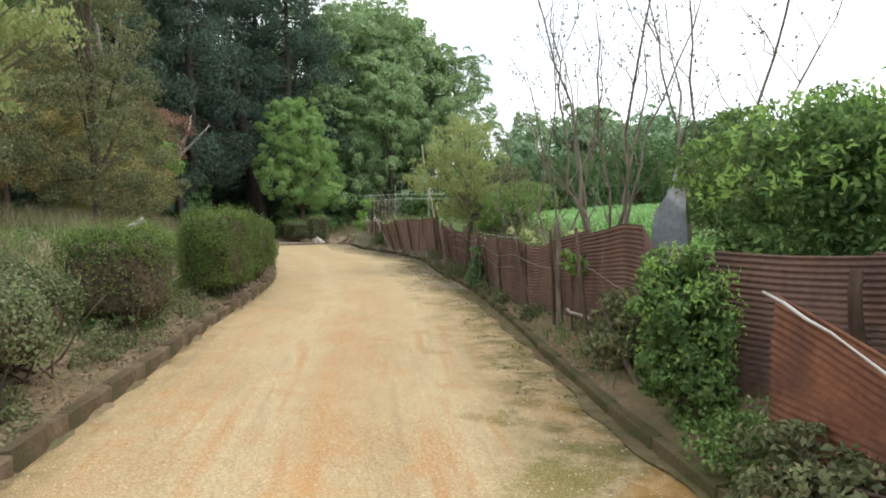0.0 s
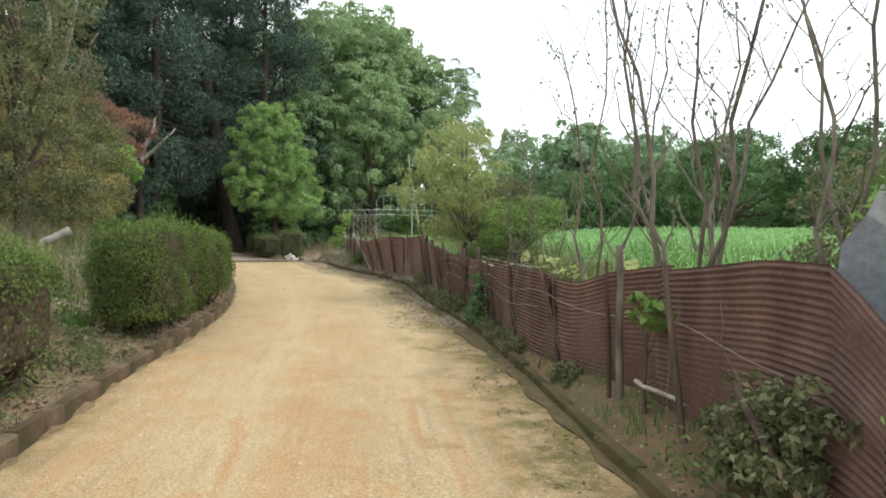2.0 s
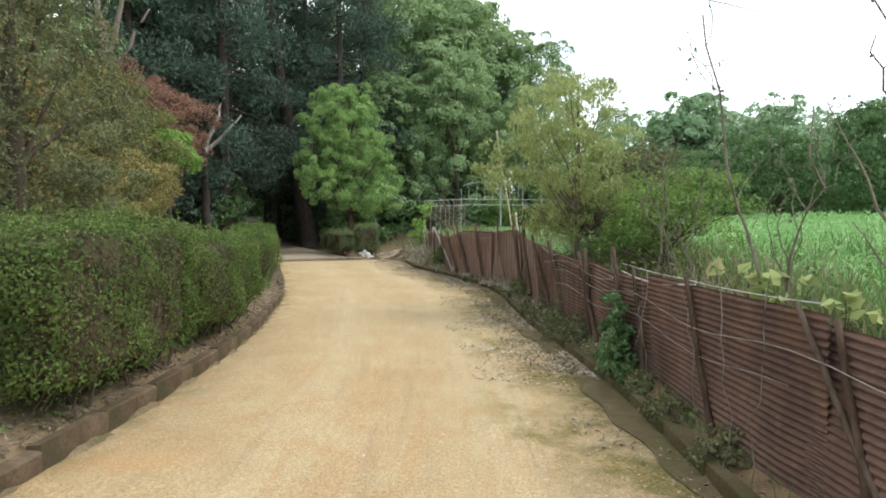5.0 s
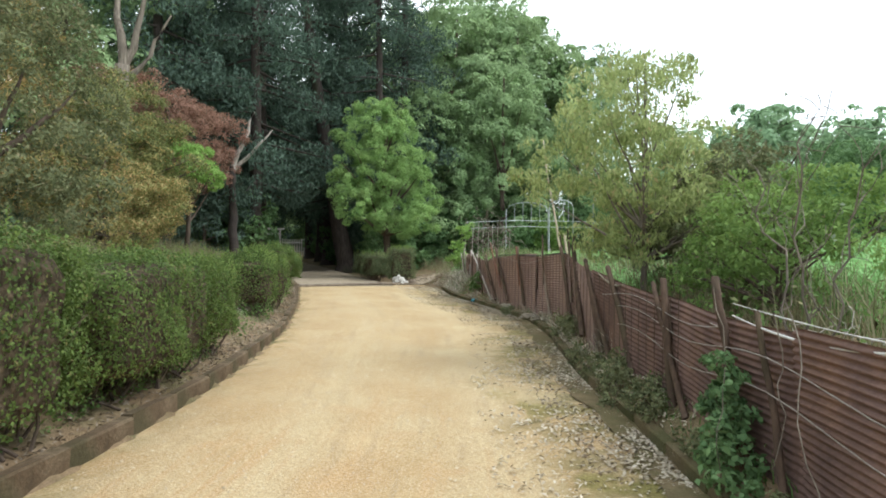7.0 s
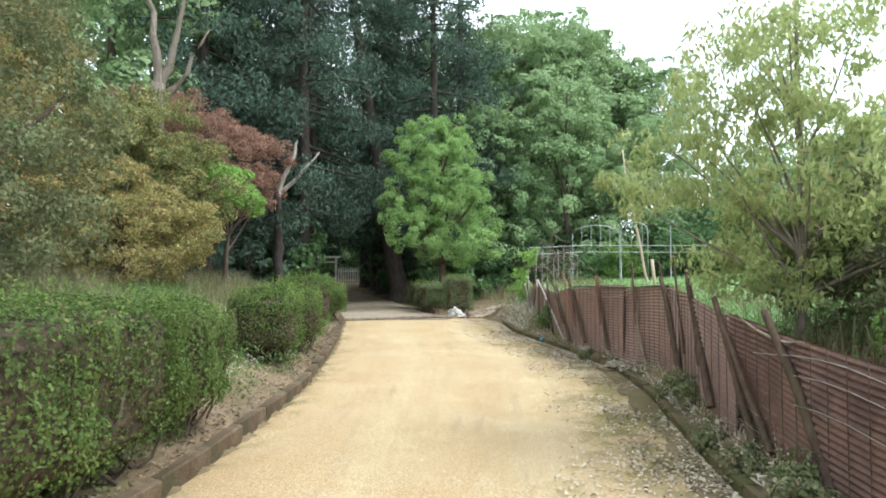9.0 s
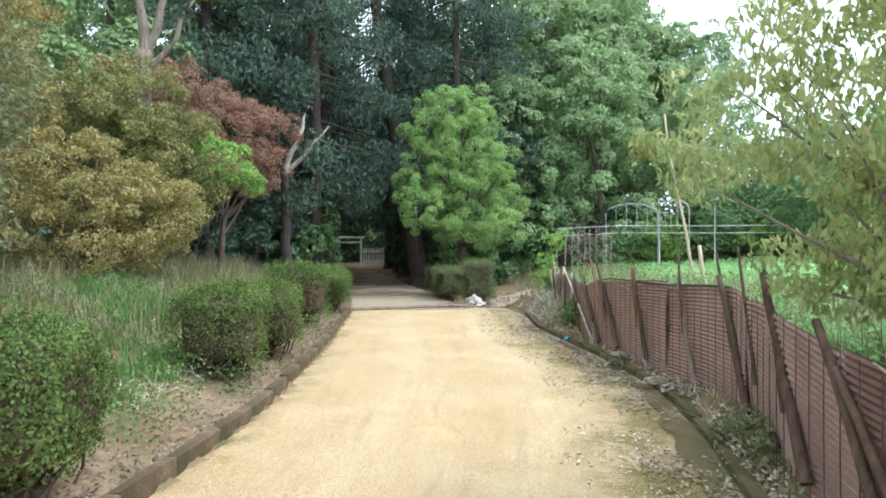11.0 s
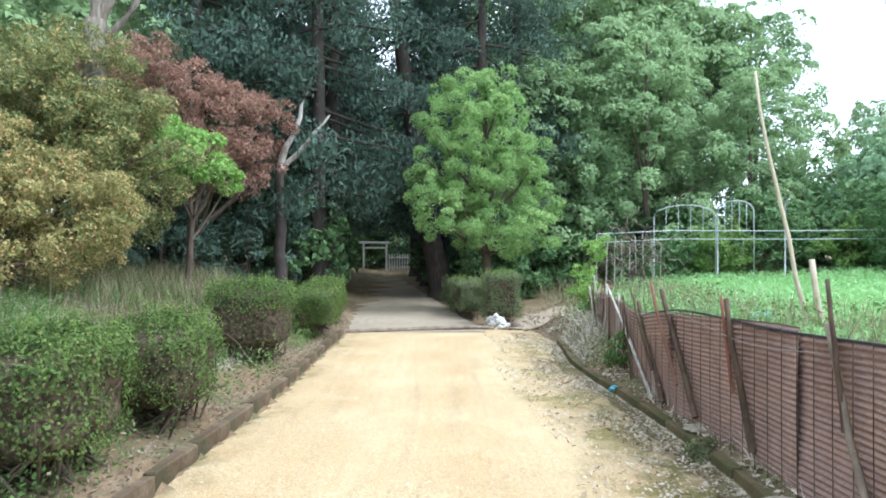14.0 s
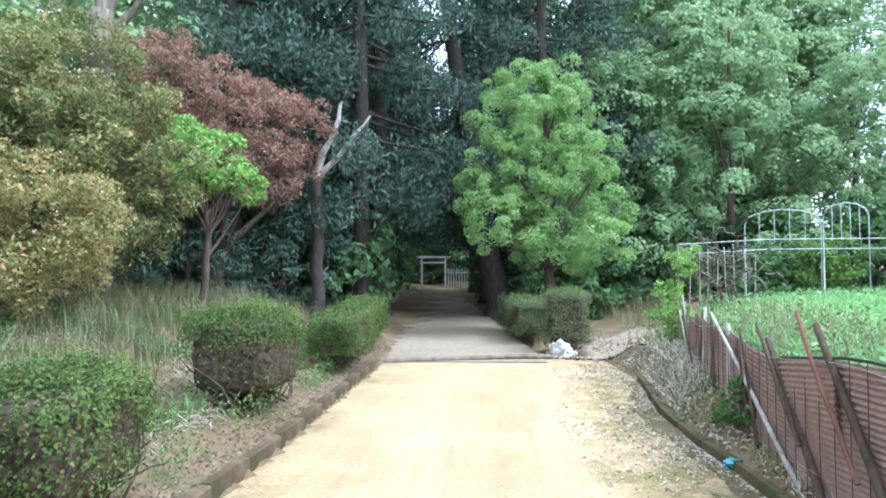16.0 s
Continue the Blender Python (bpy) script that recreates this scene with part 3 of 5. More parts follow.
def hedge(label, at, length, width, height, turn, seed, mat, n=14000, round_p=5, leaf=0.03, bare=0.0, foot=0.1, sprigs=420):
    rng = np.random.default_rng(seed)
    x, y = at
    t = thing("hedge", label, "hedge", (x, y, gz(x, y) - 0.03), "clipped hedges along the road", rz=turn)
    H = height - foot
    P, N = box_shell(rng, n, width / 2, length / 2, H, round_p)
    P[:, 2] += foot
    keep = (N[:, 2] > -0.5) & (rng.uniform(size=n) > bare * (1 - sm(0.6, 0.88, P[:, 2] / height)) * (np.abs(N[:, 2]) < 0.6))
    hole = np.sin(P[:, 1] * 6.3 + seed) * np.sin(P[:, 2] * 7.1 + seed * 1.3) + 0.5 * np.sin(P[:, 1] * 15 + P[:, 0] * 12)
    keep &= (hole < 0.9) | (rng.uniform(size=n) < 0.35) | (N[:, 2] > 0.6)
    P, N = P[keep], N[keep]
    P = P - N * (rng.uniform(0, 1, len(P))[:, None] ** 1.6) * 0.09 + rng.normal(size=P.shape) * 0.012
    part("foliage", leaves("foliage", P, N * 1.2, leaf * 1.12, leaf * 0.74, mat, 0.0, rng, 0.6), None, t)
    Q, QN = box_shell(rng, sprigs, width / 2, length / 2, H, round_p)
    top = QN[:, 2] > 0.3
    Q = Q[top] + np.array([0, 0, foot])
    S = np.repeat(Q, 7, 0) + np.array([0, 0, 1.0]) * np.tile(np.linspace(0.0, 0.09, 7), len(Q))[:, None] + rng.normal(size=(len(Q) * 7, 3)) * 0.012
    part("new_growth", leaves("new_growth", S, rng.normal(size=S.shape), leaf * 1.2, leaf * 0.5, M_shoot, -0.6, rng), None, t, "fresh light shoots")["kind"] = "stuff"
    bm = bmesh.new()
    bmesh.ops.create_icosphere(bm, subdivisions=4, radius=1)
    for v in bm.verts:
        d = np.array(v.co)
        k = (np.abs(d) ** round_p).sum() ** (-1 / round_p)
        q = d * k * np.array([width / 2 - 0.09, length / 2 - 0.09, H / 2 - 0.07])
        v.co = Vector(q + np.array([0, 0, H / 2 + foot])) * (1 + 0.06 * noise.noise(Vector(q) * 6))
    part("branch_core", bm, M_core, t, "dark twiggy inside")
    runs = []
    for _ in range(46):
        a = (rng.uniform(-0.3, 0.3) * width, rng.uniform(-0.42, 0.42) * length, 0)
        b = (rng.choice([-1, 1]) * width * rng.uniform(0.25, 0.5), a[1] + rng.normal() * 0.15, height * rng.uniform(0.25, 0.75))
        runs.append(bent(a, b, 0.011, 0.004, 5, 0.02, rng))
    part("twig_growth", tubes("twig_growth", runs, M_bark, 5), None, t)["kind"] = "stuff"
    return t


def turn_at(y):
    return math.degrees(math.atan2(float(xl(y - 0.4) - xl(y + 0.4)), 0.8))


hedge("low dark straggly shrub beside the kerb", (-2.12, 0.25), 1.35, 1.05, 0.74, turn_at(0.5), 11, M_hedge_old, 21000, 3, 0.0272, 0.5, sprigs=60)


def verge_hedge(label, y, length, width, height, *rest, face=0.1, **more):
    """A hedge whose road side stands face metres behind the left kerb."""
    dip = face + width / 2
    c = float(np.interp(y, GY, SL))
    hedge(label, (float(xl(y)) - dip * c, y - dip * math.sin(math.acos(c))), length, width, height, turn_at(y), *rest, **more)


verge_hedge("clipped hedge block with bright green top and bare brown base", 2.5, 1.1, 0.9, 0.9, 12, M_hedge, 19380, 5, 0.0240, 0.9, sprigs=700)
verge_hedge("tall clipped box hedge block, dense dark green", 5.4, 1.85, 0.78, 1.1, 13, M_hedge, 38000, 7, 0.0224, 0.12, sprigs=600, face=-0.03)
verge_hedge("clipped hedge block with greyish weathered top", 7.35, 1.75, 0.95, 0.97, 14, M_hedge, 36000, 5, 0.0224, 0.15, sprigs=300, face=-0.05)
verge_hedge("rounded clipped hedge block, bright green", 8.78, 0.9, 0.85, 0.84, 15, M_hedge, 24000, 4, 0.0224, 0.3, sprigs=300, face=0.05)
verge_hedge("twiggy half-bare rounded hedge bush", 11.6, 0.95, 0.8, 0.81, 16, M_hedge, 20995, 5, 0.0240, 0.7, sprigs=500, face=0.15)
verge_hedge("rounded clipped hedge bush with bare brown stems below", 12.75, 0.95, 0.85, 0.8, 17, M_hedge, 19380, 4.0, 0.0240, 0.7, face=0.06)
verge_hedge("mushroom-shaped hedge bush with bright green cap", 15.15, 1.1, 0.95, 0.9, 18, M_hedge, 22610, 5, 0.0256, 0.93, face=0.1)
hedge("long low clipped hedge leading to the wood", (-9.15, 18.85), 5.3, 0.75, 0.72, 35, 19, M_hedge, 40000, 8, 0.0272, 0.3)
hedge("square clipped hedge block at the path corner", (-6.55, 21.35), 0.85, 0.75, 1.05, 25, 20, M_hedge_old, 17765, 8, 0.0272, 0.2)
hedge("clipped hedge running along the wood path", (-8.1, 22.75), 2.6, 0.7, 0.85, 36, 21, M_hedge_old, 22610, 7, 0.0288, 0.25)

# ---- corrugated iron fence ----
FENCE = ((1.97, 0.95), (1.9, 1.5), (1.75, 2.6), (1.58, 3.3), (1.39, 3.8), (1.27, 4.1), (1.1, 4.7), (0.9, 5.6), (0.66, 6.6), (0.4, 7.63), (0.28, 8.1), (0.09, 8.65), (-0.08, 9.2),
         (-0.28, 9.8), (-0.48, 10.5), (-0.6, 11.2), (-0.74, 11.92), (-1.08, 12.75), (-1.64, 13.8), (-2.03, 14.5), (-2.42, 15.2), (-2.7, 15.8), (-3.2, 16.9), (-3.6, 17.9), (-3.88, 18.8), (-4.15, 20.0))
FENCE_TOP = ((0.9, 0.92), (1.25, 1.14), (1.7, 1.14), (2.6, 1.06), (3.5, 0.97), (4.0, 0.86), (5.8, 0.88), (7.2, 0.84), (9.1, 0.86), (9.7, 0.91), (10.3, 0.97), (10.9, 1.03), (11.6, 1.03), (11.9, 1.06), (12.9, 1.03), (13.9, 1.0), (14.8, 0.97), (15.6, 0.87), (16.6, 0.88), (20.2, 0.92))
FP = np.array(FENCE)
FS = np.concatenate([[0], np.cumsum(np.hypot(*np.diff(FP, axis=0).T))])


def fence_at(s):
    return np.interp(s, FS, FP[:, 0]), np.interp(s, FS, FP[:, 1])


def fence_top(y):
    return np.interp(y, [a for a, b in FENCE_TOP], [b for a, b in FENCE_TOP])


def corrugated(name, plan, top, bottom, mat, seed, pitch=0.034, amp=0.0075, lean=0.0, cols=14):
    """A sheet with level ribs whose foot line follows plan(u), u from 0 to 1."""
    rng = np.random.default_rng(seed)
    u = np.linspace(0, 1, cols)
    px, py = plan(u)
    tx, ty = np.gradient(px), np.gradient(py)
    ln = np.hypot(tx, ty)
    nxn, nyn = ty / ln, -tx / ln
    zt = top(px, py) + 0.012 * np.sin(u * 5 + seed) + 0.012 * math.sin(seed * 3.7) + 0.02 * math.sin(seed * 5.1) * (u - 0.5)
    zb = bottom(px, py)
    rows = int(np.mean(zt - zb) / pitch * 7)
    w = np.linspace(0, 1, rows)[:, None]
    z = zb + (zt - zb) * w
    off = amp * np.sin(2 * np.pi * (zt - zb) * (1 - w) / pitch) + 0.028 * np.sin(u * 4 + seed * 1.7) * np.sin(w * 3 + seed) + 0.006 * np.sin(u * 17 + seed) * np.sin(w * 6) + lean * w * (zt - zb)
    V = np.stack([px + nxn * off, py + nyn * off, z], -1).reshape(-1, 3)
    i = (np.arange(rows - 1)[:, None] * cols + np.arange(cols - 1)[None, :]).ravel()
    return mesh_arrays(name, V, np.stack([i, i + 1, i + cols + 1, i + cols], 1), mat, smooth=True)


fence = thing("corrugated_iron_fence", "low fence of rusty brown corrugated iron sheets on wooden posts", "fence")
s0, k = 0.0, 0
while s0 < FS[-1] - 0.3:
    s1 = min(s0 + 1.85, FS[-1])

    def plan(u, a=s0 - 0.13, b=s1, k=k):
        x, y = fence_at(a + (b - a) * u)
        return x + 0.012 * (k % 2), y

    part("sheet", corrugated("sheet", plan, lambda x, y: fence_top(y), lambda x, y: land(x, y) - 0.03, M_rust if s0 < 8.5 else M_rust_sunlit, k, lean=0.02 * math.sin(k * 2.3)), None, fence, "" if s0 < 8.5 else "brown iron sheet with sunlight put into its lighter colour")
    s0, k = s1, k + 1


def post(parent, foot, tip, r, mat, seed, name="post", label="", seg=7):
    rng = np.random.default_rng(seed)
    return part(name, tubes(name, [bent(foot, tip, r * 1.1, r * 0.8, 7, r * 0.22, rng)], mat, seg), None, parent, label)


rng = np.random.default_rng(5)
# weathered posts that lean along the fence: foot, top, radius, material
for k, (a, b, r, m) in enumerate((((1.32, 4.0, 0.1), (1.13, 4.57, 0.92), 0.018, M_bark), ((1.26, 4.1, 0.1), (1.22, 4.4, 0.88), 0.02, M_post), ((0.96, 5.3, 0.1), (0.87, 5.72, 0.92), 0.022, M_post),
                                  ((0.71, 6.4, 0.1), (0.64, 6.7, 0.9), 0.02, M_post), ((0.62, 6.7, 0.1), (0.51, 7.14, 1.03), 0.032, M_post), ((0.41, 7.58, 0.15), (0.23, 8.25, 0.93), 0.024, M_post),
                                  ((0.35, 7.8, 0.15), (0.29, 8.04, 0.97), 0.034, M_post), ((0.09, 8.62, 0.2), (-0.12, 9.3, 1.0), 0.032, M_post), ((-0.1, 9.27, 0.2), (-0.32, 9.9, 0.86), 0.026, M_post),
                                  ((-0.17, 9.5, 0.2), (-0.37, 10.1, 1.04), 0.03, M_post), ((-0.4, 10.2, 0.25), (-0.56, 10.9, 1.22), 0.034, M_post), ((-0.48, 10.55, 0.5), (-0.56, 10.9, 1.28), 0.014, M_post),
                                  ((-0.6, 11.25, 0.5), (-0.7, 11.66, 1.38), 0.014, M_post), ((-0.64, 11.5, 0.25), (-0.83, 12.08, 1.15), 0.032, M_post), ((-0.74, 11.92, 0.6), (-0.85, 12.14, 1.33), 0.014, M_post),
                                  ((-1.04, 12.65, 0.2), (-1.2, 12.97, 1.1), 0.022, M_timber), ((-1.14, 12.8, 0.6), (-1.2, 13.0, 1.32), 0.016, M_post), ((-1.57, 13.68, 0.2), (-1.74, 13.97, 1.14), 0.026, M_post),
                                  ((-1.7, 13.95, 0.5), (-1.78, 14.05, 1.15), 0.014, M_rust_red), ((-1.99, 14.43, 0.2), (-2.34, 15.05, 1.13), 0.028, M_post), ((-2.15, 14.6, 0.4), (-2.44, 15.1, 1.2), 0.016, M_rust_red),
                                  ((-2.33, 15.05, 0.15), (-2.67, 15.73, 0.97), 0.028, M_post), ((-2.45, 15.2, 0.4), (-2.74, 15.75, 1.06), 0.015, M_post), ((-2.46, 15.3, 0.12), (-3.28, 17.0, 1.04), 0.02, M_dead_wood),
                                  ((1.9, 1.0, 0.1), (1.72, 1.5, 0.62), 0.025, M_bark), ((1.72, 2.15, 0.1), (1.62, 2.3, 1.1), 0.022, M_bark),
                                  ((1.55, 3.02, 0.1), (1.51, 2.98, 1.17), 0.032, M_pale_bark), ((1.5, 3.1, 0.1), (1.46, 3.12, 1.06), 0.018, M_post))):
    post(fence, (a[0] - 0.03, a[1], a[2]), (b[0] - 0.03, b[1], b[2]), r * 0.85, m, 500 + k)
# thin stakes crowded at the far end
s0, k = float(np.interp(15.9, FP[:, 1], FS)), 0
while s0 < FS[-1]:
    x, y = (float(v) for v in fence_at(s0))
    top = float(fence_top(y)) + rng.uniform(-0.05, 0.16)
    post(fence, (x - 0.04, y, gz(x, y) - 0.15), (x - 0.04 - rng.uniform(0.0, 0.2), y + rng.uniform(0.1, 0.45), top), rng.uniform(0.01, 0.02), (M_post, M_post, M_dead_wood)[k % 3], 100 + k)
    s0 += rng.uniform(0.22, 0.5)
    k += 1
for h, y0, y1 in ((0.7, 1.2, 9.0), (0.55, 4.5, 9.0), (0.8, 7.0, 9.6), (0.92, 12.8, 19.0)):
    ss = np.arange(0, FS[-1], 0.25)
    fx, fy = fence_at(ss)
    ok = (fy > y0) & (fy < y1)
    run = [((float(a) - 0.05, float(b), h - 0.18 * (1.0 - float(fence_top(b))) + 0.04 * math.sin(3.1 * float(b))), 0.0035) for a, b in zip(fx[ok], fy[ok])]
    part("wire", tubes("wire", [run], M_wire, 4), None, fence)
runs = []
for s in np.arange(7.0, FS[-1] - 2, 0.16):
    x, y = (float(v) for v in fence_at(s))
    runs.append([((x - 0.028, y, gz(x, y)), 0.0028), ((x - 0.03, y, 0.5 * float(fence_top(y)) + 0.08), 0.0028), ((x - 0.028, y + 0.01, float(fence_top(y)) + 0.01), 0.0028)])
part("netting", tubes("netting", runs, M_post, 4), None, fence, "thin dark netting strands")

for k in range(9):
    y = rng.uniform(1.6, 7.5)
    x = float(np.interp(y, FP[:, 1], FP[:, 0])) - rng.uniform(0.05, 0.12)
    tip = (x - rng.uniform(-0.03, 0.2), y - rng.uniform(0.3, 0.9), rng.uniform(0.15, 0.4))
    part("vine_stem", tubes("vine_stem", [bent((x, y, rng.uniform(0.5, 1.0)), tip, 0.0028, 0.0018, 9, 0.018, rng)], M_pale_bark, 4), None, fence, "dry pale vine stem")
stick = thing("fallen_stick", "pale broken stick lying below the fence", "stick", (1.66, 2.5, gz(1.66, 2.5)))
part("stick", tubes("stick", [bent((-0.1, 0.25, 0.16), (0.06, -0.22, 0.14), 0.016, 0.012, 5, 0.008, rng)], M_dead_wood, 6), None, stick)

ss = np.arange(0, FS[-1], 0.2)
fx, fy = fence_at(ss)
ok = (fy > 11.9) & (fy < 15.6)
run = [((float(a) - 0.012, float(b), float(fence_top(b)) + 0.004 + 0.012 * math.sin(2.7 * float(b))), 0.009) for a, b in zip(fx[ok], fy[ok])]
part("edge_strip", tubes("edge_strip", [run], M_black, 6), None, fence, "sagging black plastic edging")
for lift, y0, y1, r, m, label in ((0.005, 5.6, 7.0, 0.005, M_white_paint, "torn pale plastic strip"), (0.07, 4.4, 7.1, 0.0028, M_white_paint, "pale cord"), (0.03, 8.8, 9.7, 0.008, M_rag, "grey plastic strip")):
    ok = (fy > y0) & (fy < y1)
    run = [((float(a) - 0.02, float(b), float(fence_top(b)) + lift - 0.05 * math.sin(math.pi * (float(b) - y0) / (y1 - y0))), r * (1 + 0.35 * math.sin(9 * float(b)))) for a, b in zip(fx[ok], fy[ok])]
    part("strip", tubes("strip", [run], m, 6), None, fence, label)
near = thing("leaning_iron_sheet", "orange rusted corrugated iron sheet with a bent pale rim, leaning", "metal sheet")
part("sheet", corrugated("sheet", lambda u: (2.2 + 0.42 * u, -0.2 - 1.75 * u), lambda x, y: 0.94 + 0.29 * y, lambda x, y: land(x, y) - 0.02, M_rust_red, 31, lean=-0.05), None, near)
part("rim", tubes("rim", [[((2.2 + 0.42 * u - 0.035, -0.2 - 1.75 * u, 0.89 - 0.5 * u + 0.01 * math.sin(9 * u) + 0.006 * math.sin(31 * u)), 0.006 + 0.002 * math.sin(17 * u)) for u in np.linspace(0, 1, 14)]], M_white_paint, 6), None, near, "pale folded metal rim")
back = thing("iron_screen", "dark rusted corrugated iron sheets standing below the shrubs", "fence")
part("sheet", corrugated("sheet", lambda u: (2.02 + 0.75 * u, 0.86 - 0.9 * u), lambda x, y: 0.99 + 0.06 * (0.86 - y), lambda x, y: land(x, y) - 0.02, M_rust, 33), None, back)
part("sheet", corrugated("sheet", lambda u: (2.72 + 1.15 * u, 0.0 - 1.5 * u), lambda x, y: 1.04 - 0.07 * y, lambda x, y: land(x, y) - 0.02, M_rust, 34), None, back)
post(back, (2.62, -0.1, 0.2), (2.6, -0.1, 0.98), 0.035, M_post, 72)
zinc = thing("galvanised_offcut", "torn grey galvanised iron offcut standing against the fence", "metal sheet")
zb = bmesh.new()
zv = [zb.verts.new(p) for p in ((0, 0, 0.1), (0.25, 0, 0.1), (0.26, 0, 0.66), (0.21, 0.01, 1.0), (0.17, 0.015, 1.34), (0.13, 0.02, 1.31), (0.07, 0.02, 1.1), (0.0, 0.01, 0.97))]
zb.faces.new(zv)
bmesh.ops.solidify(zb, geom=zb.faces[:], thickness=0.004)
zinc.matrix_world = pose(1.98, 1.48, 0.26, 4, 5, -26)
part("sheet", zb, M_zinc, zinc)

# ---- trees and shrubs near the road ----
rng = np.random.default_rng(40)
CAMPHOR = [(0, 0, 3.4, 1.0, 1.0, 2.0)]
for u, z, r in ((0.27, 5.9, 0.42), (-0.55, 5.55, 0.62), (-1.1, 5.6, 0.36), (-0.4, 4.7, 0.95), (0.4, 5.1, 0.55), (-1.5, 4.7, 0.38), (-1.15, 3.75, 0.65), (1.15, 4.2, 0.38), (0.5, 3.2, 0.92), (1.3, 2.65, 0.52),
                (-1.7, 3.1, 0.5), (-0.9, 2.4, 0.85), (0.1, 2.0, 0.9), (1.0, 1.9, 0.7), (0.9, 3.7, 0.5), (-0.3, 3.6, 0.8)):
    v = rng.uniform(-0.8, 0.3)
    CAMPHOR.append((0.88 * u - 0.46 * v, 0.46 * u + 0.88 * v, z, r, r, r * 0.85))
tree("camphor_tree", "rounded light green broadleaf tree at the edge of the wood", (-8.15, 24.2), CAMPHOR, 41, M_camphor, 480, 150, 0.22, 0.068, 0.035, trunk_r=0.14, low=-0.75, flat=0.85, inner=0.84, droop=0.6, billow=0.4)
tree("yellow_green_tree", "small tree with drooping yellow-green leaves behind the iron fence", (0.16, 10.3), ((0.1, 0.1, 1.5, 0.85, 0.95, 0.65), (-0.25, 0.1, 2.1, 0.65, 0.75, 0.5), (0.15, -0.05, 2.35, 0.4, 0.45, 0.35),
     (-0.95, 0.25, 1.5, 0.4, 0.5, 0.45), (-0.3, 0.2, 2.6, 0.3, 0.4, 0.2), (0.55, 0.4, 1.0, 0.5, 0.55, 0.5), (0.4, 0.3, 1.1, 0.6, 0.5, 0.45), (-0.3, 0.4, 0.95, 0.5, 0.5, 0.4), (0.8, -0.3, 1.0, 0.45, 0.5, 0.4), (0.05, 0.2, 0.8, 0.6, 0.6, 0.45)), 42,
     M_ytree, 370, 48, 0.16, 0.07, 0.024, bark=M_pale_bark, trunk_r=0.036, fork=0.6, droop=1.2, low=-0.8, inner=0.45, limbs=46)
tree("leafy_bush", "green bush with upright twigs behind the iron fence", (1.05, 8.55), ((0, 0, 0.65, 0.58, 0.6, 0.55), (-0.3, 0.3, 0.5, 0.45, 0.45, 0.4), (0.4, -0.2, 0.8, 0.38, 0.4, 0.35)), 43, M_bush, 150, 60, 0.13, 0.05, 0.02,
     trunk_r=0.03, low=-0.9, inner=0.4, limbs=30, category="bush")
tree("olive_bush", "large olive bush with yellow-green foliage on the bank", (-11.2, 14.9), ((0, 0, 1.7, 1.7, 1.8, 1.5), (-0.2, 0.3, 3.0, 1.35, 1.4, 1.15), (0.7, 0.8, 2.2, 1.0, 1.1, 1.0), (0.5, -0.6, 2.6, 1.0, 1.0, 0.9)), 44,
     M_ybush, 430, 125, 0.24, 0.072, 0.03, inner=0.6, trunk_r=0.1, low=-0.9, category="bush", limbs=20)
tree("pale_bush", "rounded bush with pale yellow and brownish leaf tips on the bank", (-9.75, 13.5), ((0, 0, 0.95, 1.3, 1.35, 0.9), (-0.2, -0.3, 1.6, 0.95, 1.0, 0.75), (0.4, 0.6, 1.2, 0.8, 0.8, 0.75)), 144,
     M_pale, 300, 120, 0.2, 0.055, 0.026, trunk_r=0.06, low=-0.95, category="bush", limbs=16)
tree("olive_bush", "tall olive bush with sparse upright crown on the bank", (-11.9, 12.0), ((0, 0, 2.2, 1.9, 1.9, 1.9), (0.2, 0.4, 3.9, 1.4, 1.4, 1.2)), 45, M_rtip, 340, 100, 0.27, 0.075, 0.03, trunk_r=0.1, low=-0.9, category="bush")
tree("grey_green_tree", "dense grey-green tree with fine foliage above the bank", (-7.3, 9.0), ((0, 0, 2.0, 1.5, 1.6, 1.6), (-0.2, 0.2, 3.8, 1.3, 1.4, 1.5), (0.5, 0.2, 1.2, 1.1, 1.2, 0.9), (-0.3, 0, 5.2, 0.9, 0.9, 1.0)), 46,
     M_grey, 360, 95, 0.27, 0.065, 0.03, trunk_r=0.12, low=-0.9)
tree("grey_green_tree", "dense grey-green tree with fine foliage above the bank", (-8.3, 6.0), ((0, 0, 2.2, 1.7, 1.6, 1.8), (-0.2, 0.2, 4.2, 1.4, 1.4, 1.6)), 47, M_grey, 220, 85, 0.3, 0.07, 0.03, trunk_r=0.12, low=-0.9)
tree("overhanging_tree", "young tree with large bright yellow-green leaves over the bank", (-4.3, 2.1), ((0.3, -0.1, 1.9, 0.8, 0.8, 0.8), (-0.3, 0.2, 2.7, 0.9, 0.9, 0.8), (1.0, 0.3, 2.3, 0.35, 0.35, 0.2), (1.1, 0, 2.75, 0.45, 0.45, 0.35)), 48, M_ytree, 160, 36, 0.2, 0.09, 0.035,
     bark=M_pale_bark, trunk_r=0.06, inner=0.4, droop=0.7, limbs=26)
